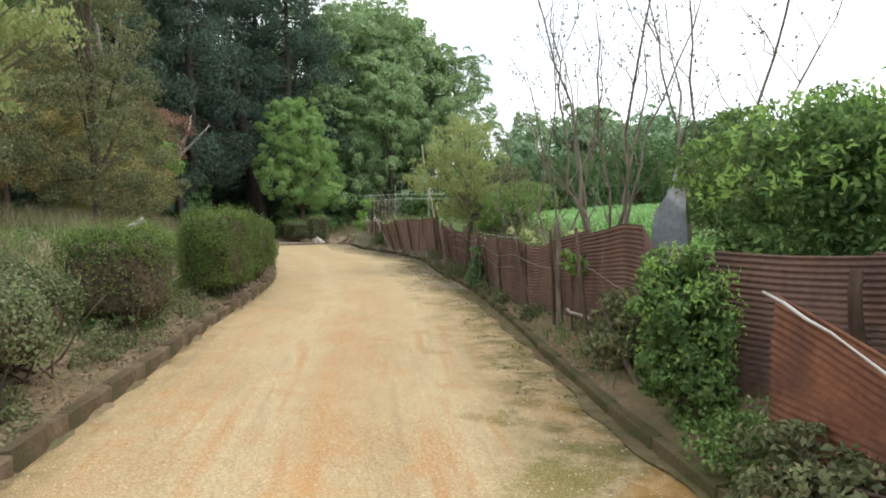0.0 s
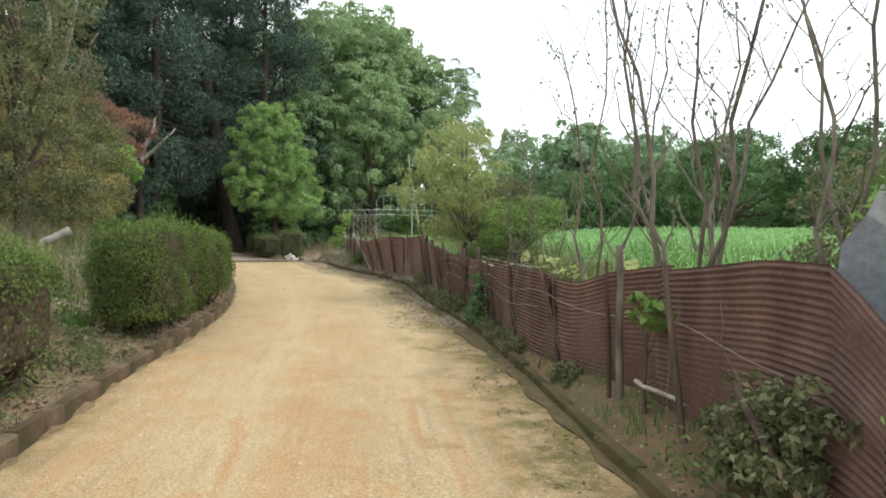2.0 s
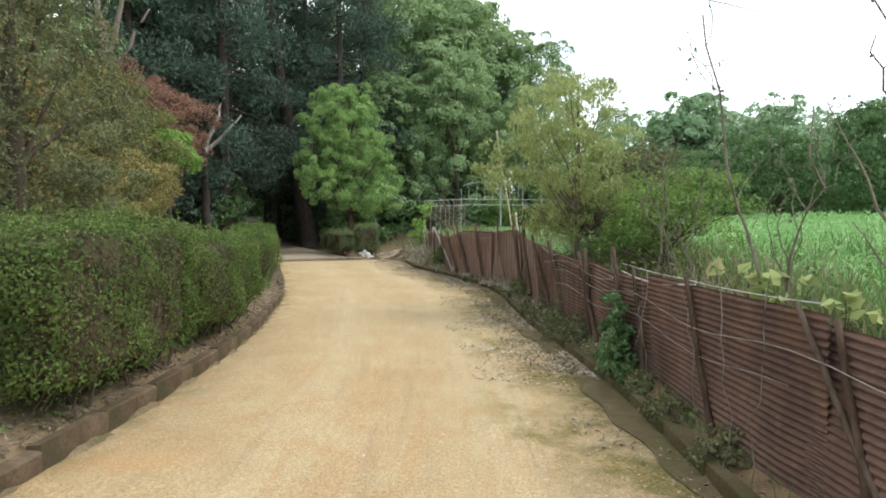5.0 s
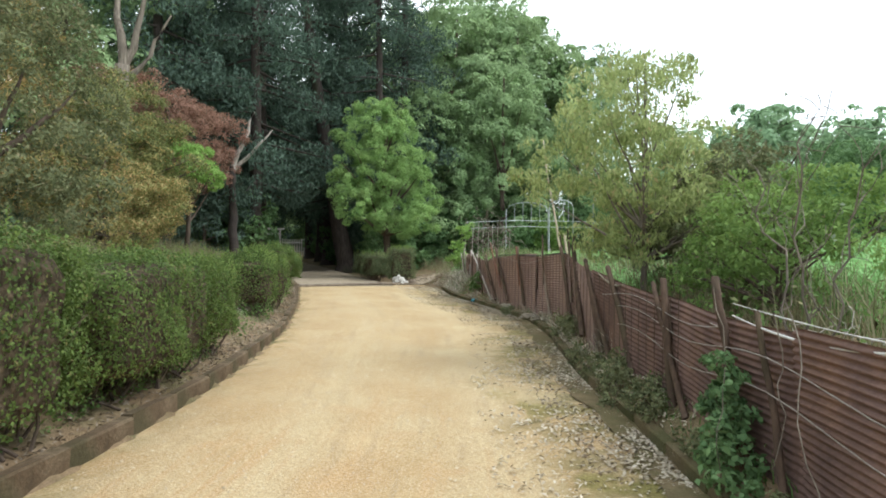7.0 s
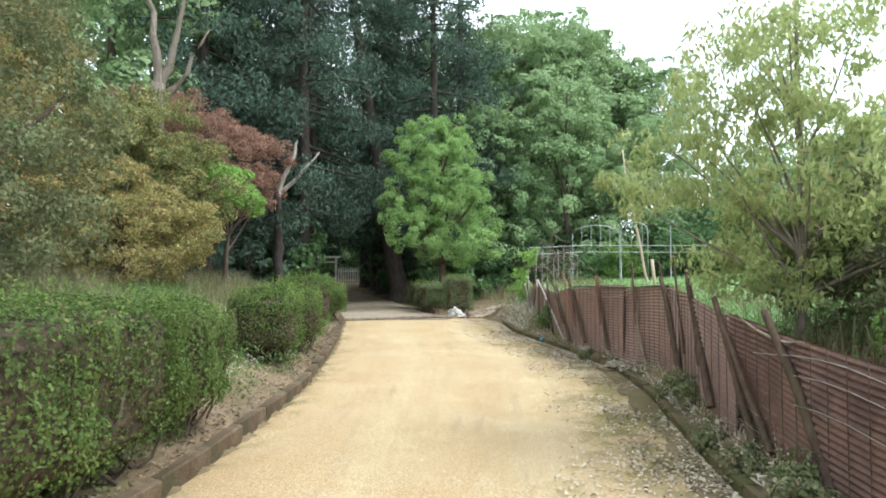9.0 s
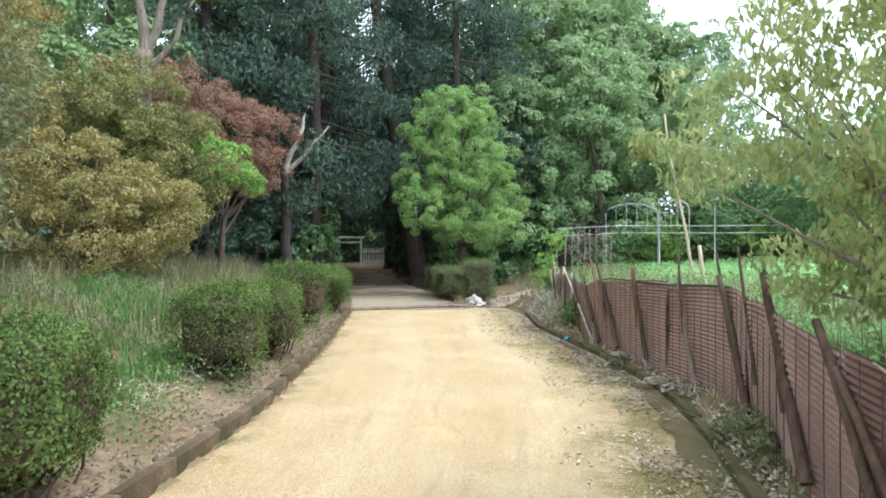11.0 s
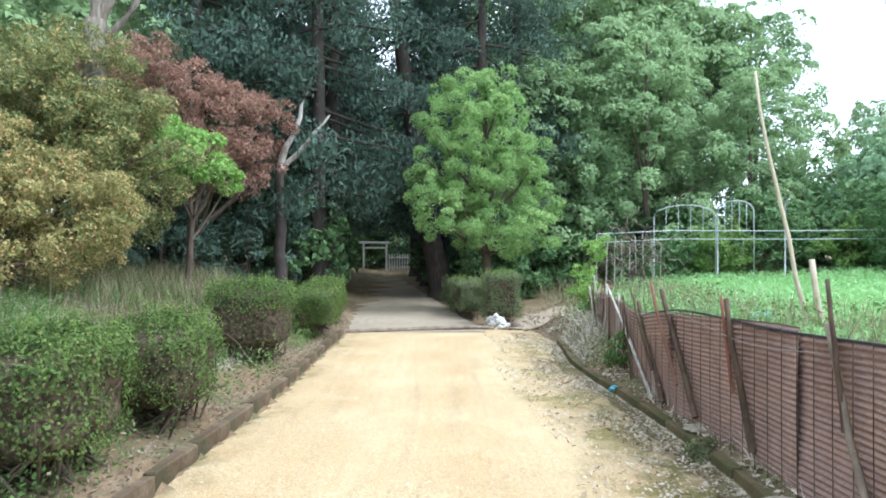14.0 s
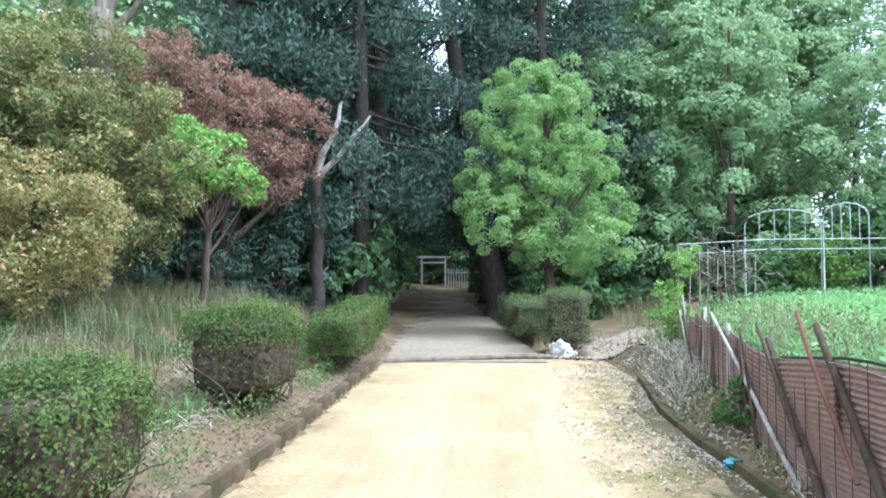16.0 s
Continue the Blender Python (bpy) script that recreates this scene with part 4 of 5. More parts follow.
tree("russet_tree", "tree with dry reddish-brown foliage at the wood's edge", (-12.9, 18.9), ((0, 0, 3.4, 1.9, 2.0, 1.25), (-0.7, -1.6, 3.9, 1.5, 1.5, 1.2), (1.0, 0.7, 3.3, 1.1, 1.2, 0.95), (0.2, -0.8, 4.2, 1.2, 1.2, 0.8),
     (-1.2, -2.4, 3.2, 1.1, 1.1, 1.1), (0.7, 0.3, 2.5, 1.1, 1.1, 0.7), (-0.4, -1.0, 2.6, 1.2, 1.2, 0.8)), 49, M_red, 460, 105, 0.26, 0.08, 0.03, bark=M_bark, trunk_r=0.17, low=-0.85)
tree("lime_green_tree", "slim young tree with a bright lime-green crown", (-10.75, 17.05), ((0.1, 0, 2.4, 0.6, 0.7, 0.5), (0.3, 0.3, 2.1, 0.5, 0.5, 0.4), (-0.2, -0.2, 2.7, 0.4, 0.4, 0.35)), 50, M_lime, 60, 75, 0.2, 0.085, 0.045, trunk_r=0.07, low=-0.95)
dead = thing("dead_tree", "bare dead tree with two bleached forked branches", "tree", (-11.9, 20.6, gz(-11.9, 20.6) - 0.1))
rng = np.random.default_rng(51)
DH = gz(-11.9, 20.6) - 0.1
part("trunk", tubes("trunk", [bent((0.1, 0, 0), (-0.02, 0.1, 3.5 - DH), 0.16, 0.1, 8, 0.045, rng)], M_cedar_bark, 9), None, dead)
for run in (bent((-0.02, 0.1, 3.3 - DH), (0.55, 0.45, 5.25 - DH), 0.1, 0.025, 6, 0.05, rng), bent((-0.02, 0.1, 3.4 - DH), (1.08, 0.6, 4.68 - DH), 0.08, 0.02, 6, 0.04, rng)):
    part("branch", tubes("branch", [run], M_dead_wood, 9), None, dead, "bleached bare branch")
snag = thing("broken_snag", "tall broken grey dead trunk with split limbs", "tree", (-11.8, 15.9, gz(-11.8, 15.9) - 0.1))
runs = [bent((0, 0, 0), (0.1, 0.1, 4.6), 0.24, 0.17, 8, 0.04, rng), bent((0.1, 0.1, 4.4), (-0.35, 0, 7.2), 0.13, 0.03, 6, 0.07, rng), bent((0.1, 0.1, 4.4), (0.5, 0.5, 6.8), 0.12, 0.03, 6, 0.08, rng),
        bent((0.1, 0.1, 3.9), (1.0, 0.7, 5.9), 0.09, 0.02, 6, 0.06, rng)]
part("trunk", tubes("trunk", runs, M_pale_bark, 9), None, snag)


def sapling(label, at, stems, height, spread, seed, n_leaf, mat=M_pale_bark, r=0.03):
    """Bare, forking stems with a few hanging leaves."""
    rng = np.random.default_rng(seed)
    x, y = at
    t = thing("bare_sapling", label, "sapling", (x, y, gz(x, y) - 0.05), "bare saplings behind the fence")
    tips = []
    for s in range(stems):
        a = 2 * math.pi * s / stems + rng.uniform(-0.5, 0.5)
        lean_ = spread * rng.uniform(0.3, 1.0)
        h = height * rng.uniform(0.75, 1.05)
        tip = np.array([math.cos(a) * lean_, math.sin(a) * lean_, h])
        run = bent((math.cos(a) * 0.06, math.sin(a) * 0.06, 0), tip, r * rng.uniform(0.7, 1.1), 0.004, 10, 0.045, rng)
        stem = part("stem", tubes("stem", [run], mat, 6), None, t)
        for j in range(3, 10):
            for _ in range(rng.integers(1, 3)):
                b = rng.uniform(0, 2 * math.pi)
                ln = height * rng.uniform(0.1, 0.26)
                end = run[j][0] + np.array([math.cos(b) * 0.55, math.sin(b) * 0.55, 0.85]) * ln
                sub = bent(run[j][0], end, run[j][1] * 0.5, 0.002, 5, 0.02, rng)
                part("branch", tubes("branch", [sub], mat, 5), None, stem)
                tips += [p for p, q in sub[2:]]
                if j > 4:
                    end2 = sub[3][0] + unit(rng.normal(size=3) + np.array([0, 0, 0.8])) * ln * 0.6
                    twig = bent(sub[3][0], end2, 0.0025, 0.0012, 3, 0.012, rng)
                    part("twig", tubes("twig", [twig], mat, 4), None, stem)
                    tips += [p for p, q in twig[1:]]
    tips = np.array(tips)
    P = tips[rng.choice(len(tips), n_leaf)] + rng.normal(size=(n_leaf, 3)) * 0.03
    part("foliage", leaves("foliage", P, rng.normal(size=P.shape), 0.036, 0.022, M_sage, 1.0, rng), None, t, "sparse small hanging leaves")["kind"] = "stuff"


sapling("bare forked sapling with few withered leaves", (1.55, 4.15), 3, 3.1, 0.6, 61, 170, r=0.019)
sapling("bare many-stemmed sapling with few withered leaves", (1.95, 3.05), 7, 3.4, 1.2, 62, 320, r=0.022)
sapling("bare many-stemmed sapling with few withered leaves", (2.5, 2.1), 5, 3.1, 1.1, 63, 200, r=0.02)
sapling("thin bare sapling behind the iron fence", (1.3, 5.7), 2, 2.2, 0.4, 64, 60, r=0.015)
sapling("thin bare sapling behind the iron fence", (1.0, 7.3), 3, 1.6, 0.5, 65, 40, r=0.01)


def shrub(label, at, lobes, seed, mat, n, per, clump_r, length, width, group="", name="shrub", droop=0.2, z=None):
    return tree(name, label, at if z is None else (*at, z), lobes, seed, mat, n, per, clump_r, length, width, trunk_r=0.014, low=-0.95, inner=0.35, limbs=12, category="shrub", group=group, droop=droop)




def light_tips(owner, lobes, seed, n, mat, length=0.036, width=0.016):
    """Upright fresh leaves over the upper side of a shrub's lobes."""
    rng = np.random.default_rng(seed)
    C, D = clumps(rng, lobes, n, 0.95, -0.1)
    C = C[D[:, 2] > 0.0]
    P = np.repeat(C, 9, 0) + rng.normal(size=(len(C) * 9, 3)) * np.array([0.028, 0.028, 0.035]) + np.array([0, 0, 0.045])
    part("new_growth", leaves("new_growth", P, rng.normal(size=P.shape) * 0.6 + np.array([0, 0, 0.3]), length, width, mat, -0.5, rng), None, owner, "fresh light green shoots")["kind"] = "stuff"


NEAR = ((0, 0, 0.5, 0.27, 0.29, 0.4), (0.02, 0.03, 0.7, 0.22, 0.24, 0.26), (0.03, -0.03, 0.3, 0.24, 0.26, 0.26))
light_tips(shrub("dense glossy evergreen shrub with light tips before the fence", (1.98, 0.42), NEAR, 71, M_shrub, 170, 72, 0.075, 0.048, 0.022), NEAR, 171, 100, M_lime)
shrub("low grey-green plant by the kerb", (2.2, -0.75), ((0, 0, 0.15, 0.33, 0.45, 0.2), (0.15, -0.5, 0.18, 0.3, 0.35, 0.22)), 72, M_grey, 130, 60, 0.08, 0.042, 0.022)
shrub("bright green weeds spilling over the kerb", (2.12, -0.15), ((0, 0, 0.08, 0.22, 0.4, 0.14),), 172, M_weed, 60, 40, 0.07, 0.032, 0.018)
shrub("small dark leafy shrub below the fence", (1.8, 1.55), ((0, 0, 0.22, 0.17, 0.4, 0.26), (0.02, -0.3, 0.35, 0.16, 0.25, 0.25)), 73, M_grey, 80, 44, 0.09, 0.045, 0.022)
for at, lobes, seed, n in (((3.2, 1.35), ((0, 0, 0.8, 1.0, 0.9, 0.75), (-0.4, -0.3, 0.9, 0.7, 0.7, 0.6), (0.5, -0.5, 1.2, 0.7, 0.7, 0.6), (0.3, 0.4, 1.3, 0.6, 0.6, 0.4)), 74, 290),
                           ((3.75, 0.05), ((0, 0, 1.0, 0.9, 0.8, 0.9), (0, 0.1, 2.0, 0.6, 0.6, 0.6)), 75, 200)):
    light_tips(shrub("large evergreen shrub with light green tips behind the fence", at, lobes, seed, M_shrub, n, 75, 0.14, 0.06, 0.028, "evergreen shrubs behind the fence"), lobes, seed + 100, 190, M_lime, 0.06, 0.026)
shrub("dark twiggy shrub behind the fence", (3.6, 2.9), ((0, 0, 0.7, 1.0, 1.0, 0.7), (0.3, 0.6, 0.9, 0.8, 0.8, 0.6)), 76, M_grey, 170, 60, 0.16, 0.055, 0.026)
shrub("dark tangled shrub below the yellow-green tree", (0.7, 10.75), ((0, 0, 0.6, 0.6, 0.65, 0.6), (0.15, 0.2, 1.15, 0.5, 0.55, 0.5)), 176, M_grey, 190, 60, 0.14, 0.055, 0.024)
shrub("dark tangled shrub below the yellow-green tree", (0.95, 9.75), ((0, 0, 0.55, 0.5, 0.6, 0.55), (0.1, -0.2, 1.05, 0.4, 0.5, 0.5)), 177, M_grey, 150, 60, 0.14, 0.055, 0.024)
shrub("leafy vine climbing on the rusty fence", (0.5, 6.85), ((0, 0, 0.4, 0.1, 0.18, 0.34), (-0.02, -0.2, 0.16, 0.13, 0.3, 0.16)), 77, M_orchard, 50, 40, 0.065, 0.045, 0.026)
shrub("small dark leafy shrub at the fence foot", (-0.06, 8.7), ((0, 0, 0.12, 0.14, 0.3, 0.17),), 78, M_grey, 32, 50, 0.08, 0.036, 0.018)
shrub("small dark leafy shrub at the fence foot", (0.2, 7.9), ((0, 0, 0.13, 0.15, 0.22, 0.14),), 79, M_grey, 28, 50, 0.08, 0.036, 0.018)
shrub("small dark leafy shrub at the fence foot", (-0.6, 11.0), ((0, 0, 0.14, 0.16, 0.3, 0.15),), 80, M_grey, 30, 50, 0.08, 0.036, 0.018)
shrub("small dense green shrub between kerb and fence", (-2.95, 16.25), ((0, 0, 0.22, 0.2, 0.2, 0.24),), 81, M_shrub, 45, 40, 0.07, 0.05, 0.024)
shrub("yellow-green shrub at the end of the fence", (-4.45, 20.35), ((0, 0, 0.5, 0.35, 0.35, 0.45), (0.1, 0.1, 1.1, 0.2, 0.2, 0.35)), 82, M_lime, 50, 34, 0.1, 0.075, 0.03)
shrub("broad-leaved vine on the rusty fence", (1.6, 2.65), ((0, 0, 0.65, 0.1, 0.14, 0.12),), 83, M_bush, 7, 9, 0.07, 0.085, 0.07)
for k, (x, y) in enumerate(((0.95, 5.05), (0.8, 5.7), (0.66, 6.3), (-0.4, 9.9), (1.3, 3.75), (-1.9, 14.1), (-0.02, 8.3), (-0.22, 9.3), (-0.72, 11.4), (0.45, 7.2))):
    shrub("low leafy weed at the foot of the fence", (x - 0.04, y), ((0, 0, 0.08, 0.11, 0.2, 0.1),), 84 + k, M_grey, 20, 40, 0.07, 0.034, 0.016, "weeds along the fence")

for k, y in enumerate((-0.9, -0.1, 1.3, 1.75, 3.25, 3.8)):
    shrub("low dark straggly weeds along the stained kerb", (float(xl(y)) - 0.28, y), ((0, 0, 0.06, 0.16, 0.34, 0.14), (-0.2, 0.1, 0.12, 0.2, 0.25, 0.16)), 284 + k, M_grey, 36, 40, 0.08, 0.036, 0.016, "weeds along the kerb")
for k, (x, y) in enumerate(((1.42, 4.95), (1.2, 5.75), (1.75, 3.9))):
    shrub("tall weed stalk with a few large yellow-green leaves", (x, y), ((0, 0, 0.62, 0.22, 0.25, 0.25),), 184 + k, M_ytree, 6, 4, 0.07, 0.11, 0.075, "large-leaved weeds", "weed_stalk")
brush = thing("brush_pile", "tangle of dry grey vines and twigs piled behind the fence", "brush pile", (1.02, 7.4, gz(1.02, 7.4)))
rng = np.random.default_rng(92)
for k in range(60):
    a0 = rng.normal(size=3) * np.array([0.12, 0.4, 0.04]) + np.array([0.05, 0, 0.2])
    a1 = a0 + unit(rng.normal(size=3) * np.array([0.8, 1, 0.35])) * rng.uniform(0.15, 0.35)
    a1[2] = abs(a1[2])
    part("twig", tubes("twig", [bent(a0, a1, 0.004, 0.002, 6, 0.02, rng)], M_dead_wood, 4), None, brush)

# ---- wood ----
rng = np.random.default_rng(91)
CEDARS = ((-12.3, 22.6, 0.24), (-13.3, 24.4, 0.3), (-11.15, 27.4, 0.36), (-14.9, 26.4, 0.28), (-17.2, 29.5, 0.32), (-12.3, 29.5, 0.3), (-14.9, 33.2, 0.34), (-20.0, 33.6, 0.3),
          (-17.2, 36.8, 0.32), (-15.2, 22.8, 0.3), (-17.4, 25.6, 0.34), (-21.0, 29.6, 0.34), (-9.9, 30.5, 0.3), (-23.4, 38.0, 0.3), (-20.2, 41.0, 0.3), (-14.6, 20.6, 0.3), (-26.4, 42.4, 0.3), (-10.0, 27.9, 0.26))


def cedar(at, r, seed, height, lean=(0, 0)):
    """Tall conifer: straight trunk, hanging tiers of dark needles."""
    rng = np.random.default_rng(seed)
    x, y = at
    t = thing("cedar_tree", "tall dark cedar with a straight trunk and drooping needles", "tree", (x, y, gz(x, y) - 0.1), "cedars of the wood")
    trunk = bent((0, 0, 0), (lean[0], lean[1], height), r, 0.05, 10, 0.03, rng)
    trunk[0] = (trunk[0][0], r * 1.5)
    trunk.insert(1, (np.array([0, 0, 0.45]), r * 1.1))
    C, D = [], []
    runs = [trunk]
    for j in range(66):
        z = height * rng.uniform(0.3 if lean[0] else 0.18, 0.98)
        reach = (3.0 * (1 - (z / height) ** 1.4) + 0.5) * rng.uniform(0.6, 1.1) * min(1.0, 0.35 + 2 * z / height)
        a = rng.uniform(0, 2 * math.pi)
        d = np.array([math.cos(a), math.sin(a), -0.22])
        o = np.array([lean[0], lean[1], height]) * z / height
        runs.append(bent(o, d * reach + o, 0.05, 0.012, 4, 0.03, rng))
        for f in (0.4, 0.62, 0.82, 1.0):
            C.append(d * reach * f + o + rng.normal(size=3) * 0.2)
            D.append(d)
    C, D = np.array(C), np.array(D)
    per = 54
    off = unit(rng.normal(size=(len(C) * per, 3))) * rng.uniform(0.1, 1, len(C) * per)[:, None] ** 0.5 * np.array([0.62, 0.62, 0.42])
    P = np.repeat(C, per, 0) + off
    part("trunk", tubes("trunk", runs, M_cedar_bark, 9), None, t)
    part("crown", leaves("crown", P, off + np.array([0, 0, 0.4]), 0.2, 0.06, M_cedar, 0.9, rng, 0.6), None, t)
    return t


stock = [cedar((c[0], c[1]), c[2], 200 + k, 15 + 1.5 * k, (-2.6, -1.2) if k == 2 else (0, 0)) for k, c in enumerate(CEDARS[:3])]
for k, (x, y, r) in enumerate(CEDARS[3:]):
    c = copy_thing(stock[k % 2], pose(x, y, gz(x, y) - 0.1, 0, 0, 67 * k))
    c.scale = (1, 1, 1)


def big_tree(at, seed, mat, h, w, label, leaf=0.21, n=310, per=86, group="woodland trees", lumps=26):
    """Tall tree whose crown is a heap of rounded billows of leaves."""
    rng = np.random.default_rng(seed)
    lobes = [(0, 0, h * 0.52, w * 0.72, w * 0.72, h * 0.42)]
    for k in range(lumps):
        a, q = k * 2.4 + rng.uniform(-0.5, 0.5), 0.14 + 0.74 * (k + rng.uniform(0, 1)) / lumps
        reach = w * (0.72 - 0.3 * max(0.0, q - 0.45) / 0.45)
        r = w * rng.uniform(0.24, 0.4)
        lobes.append((math.cos(a) * reach, math.sin(a) * reach, h * q, r, r, r * rng.uniform(0.75, 1.05)))
    lobes.append((0, 0, h * 0.88, w * 0.42, w * 0.42, h * 0.12))
    return tree("broadleaf_tree", label, at, lobes, seed, mat, n, per, w * 0.16, leaf, leaf * 0.58, trunk_r=0.2, low=-0.7, group=group, limbs=5, flat=0.85, inner=0.86, billow=1.0)


WOOD = "large rounded broadleaf tree of the wood, mid green"
b1 = big_tree((-8.5, 34.5), 301, M_broad, 12.5, 3.6, WOOD)
b2 = big_tree((-6.0, 38.0), 302, M_broad, 13.0, 4.0, WOOD)
b3 = big_tree((-12.5, 36.5), 303, M_broad, 14.5, 4.0, WOOD)
for k, (x, y, s) in enumerate(((-7.0, 40.5, 1.15), (-10.5, 44.5, 1.25), (-2.6, 38.5, 0.75), (-8.5, 29.8, 0.62), (-5.5, 31.5, 0.66), (2.2, 42.0, 0.5), (-9.0, 41.0, 1.05), (-16.5, 41.5, 1.05), (-17.5, 19.5, 1.0), (-19.5, 24.5, 1.05),
                               (-16.8, 14.5, 0.9), (-15.0, 9.5, 0.85), (-24.5, 34.0, 1.0), (-28.0, 44.0, 1.0), (-23.0, 50.0, 1.05), (-30.2, 52.5, 1.05), (-14.0, 4.0, 0.8),
                               (-2.5, 33.6, 0.5), (-26.0, 24.0, 1.1))):
    c = copy_thing((b1, b2, b3)[k % 3], pose(x, y, gz(x, y) - 0.1, 0, 0, 77 * k))
    c.scale = (s, s, s)

FAR = "distant green tree beyond the field, leaf colour tinted for haze"
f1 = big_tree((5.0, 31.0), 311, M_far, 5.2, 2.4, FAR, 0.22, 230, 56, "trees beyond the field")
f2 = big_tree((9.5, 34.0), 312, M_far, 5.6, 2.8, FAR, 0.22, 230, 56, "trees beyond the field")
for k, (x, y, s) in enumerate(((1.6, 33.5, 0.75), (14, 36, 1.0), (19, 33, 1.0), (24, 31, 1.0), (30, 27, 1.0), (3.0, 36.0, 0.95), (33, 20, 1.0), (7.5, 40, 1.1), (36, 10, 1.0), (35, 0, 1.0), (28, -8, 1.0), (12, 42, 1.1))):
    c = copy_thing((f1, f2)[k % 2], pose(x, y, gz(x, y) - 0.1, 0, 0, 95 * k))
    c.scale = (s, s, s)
ORCH = "dense dark green orchard tree at the field's edge"
o1 = tree("orchard_tree", ORCH, (8.5, 20.5), ((0, 0, 1.5, 1.9, 1.9, 1.4), (0.5, 0.3, 2.5, 1.3, 1.3, 1.0), (-0.7, 0.2, 2.2, 1.1, 1.1, 0.9)), 321, M_orchard, 210, 60, 0.32, 0.13, 0.062, trunk_r=0.12, low=-0.95, group="orchard trees")
for k, (x, y, s) in enumerate(((11.5, 19.0, 1.0), (14.5, 17.0, 1.05), (6.0, 23.5, 0.9), (17.5, 14.5, 1.05), (19.5, 10.5, 1.0), (3.6, 26.5, 0.8), (20.5, 6.0, 1.0), (1.6, 29.0, 0.75), (18, 0.5, 0.9))):
    c = copy_thing(o1, pose(x, y, gz(x, y) - 0.05, 0, 0, 61 * k))
    c.scale = (s, s, s)

def ridge():
    """A low wooded ridge all round, past the trees."""
    n, rows = 260, 14
    a = np.linspace(0, 2 * np.pi, n, endpoint=False)
    V = []
    for j in range(rows):
        f = j / (rows - 1)
        top = 6.5 + 2.0 * np.sin(3 * a + 1) + 1.2 * np.sin(11 * a) + 0.9 * np.sin(37 * a + 2) + 0.6 * np.sin(83 * a)
        r = 66 + 26 * f + 1.2 * np.sin(61 * a + 5 * f) + 0.8 * np.sin(101 * a + 9 * f)
        z = 0.5 + top * np.sin(f * np.pi / 2) + 0.5 * np.sin(71 * a + 7 * f) * f
        V.append(np.stack([-5 + r * np.cos(a), 12 + r * np.sin(a), z], 1))
    i = (np.arange(rows - 1)[:, None] * n + np.arange(n)[None, :]).ravel()
    j = (np.arange(rows - 1)[:, None] * n + (np.arange(n)[None, :] + 1) % n).ravel()
    m = Mat("distant_woodland")
    m.base(m.ramp(m.noise(0.55, 6, 0.7), [(0.35, (0.035, 0.065, 0.045)), (0.6, (0.1, 0.16, 0.09)), (0.75, (0.17, 0.25, 0.13))]), 0.95, 0.1)
    m.bump(m.noise(0.9, 5, 0.7), 1.0, 1.2)
    return tagged(new("backdrop", mesh_arrays("backdrop", np.concatenate(V), np.stack([i, j, j + n, i + n], 1), m.m, smooth=True)), "distant low wooded ridge around the fields", "hill", kind="structure")


ridge()
UNDER = "dark shady undergrowth bush below the wood's trees"
u1 = tree("undergrowth_bush", UNDER, (-10.3, 33.5), ((0, 0, 0.9, 1.6, 1.5, 1.0), (0.5, 0.3, 1.7, 1.0, 1.0, 0.8), (-0.8, 0.2, 1.3, 0.9, 0.9, 0.8)), 331, M_orchard, 95, 30, 0.36, 0.23, 0.105, trunk_r=0.06, low=-0.95, group="undergrowth", category="bush")
u2 = tree("undergrowth_bush", UNDER, (-13.0, 20.8), ((0, 0, 0.9, 1.3, 1.4, 1.0), (0.2, 0.3, 2.0, 0.9, 0.9, 1.0)), 332, M_cedar, 100, 42, 0.36, 0.2, 0.05, trunk_r=0.06, low=-0.95, group="undergrowth", category="bush")
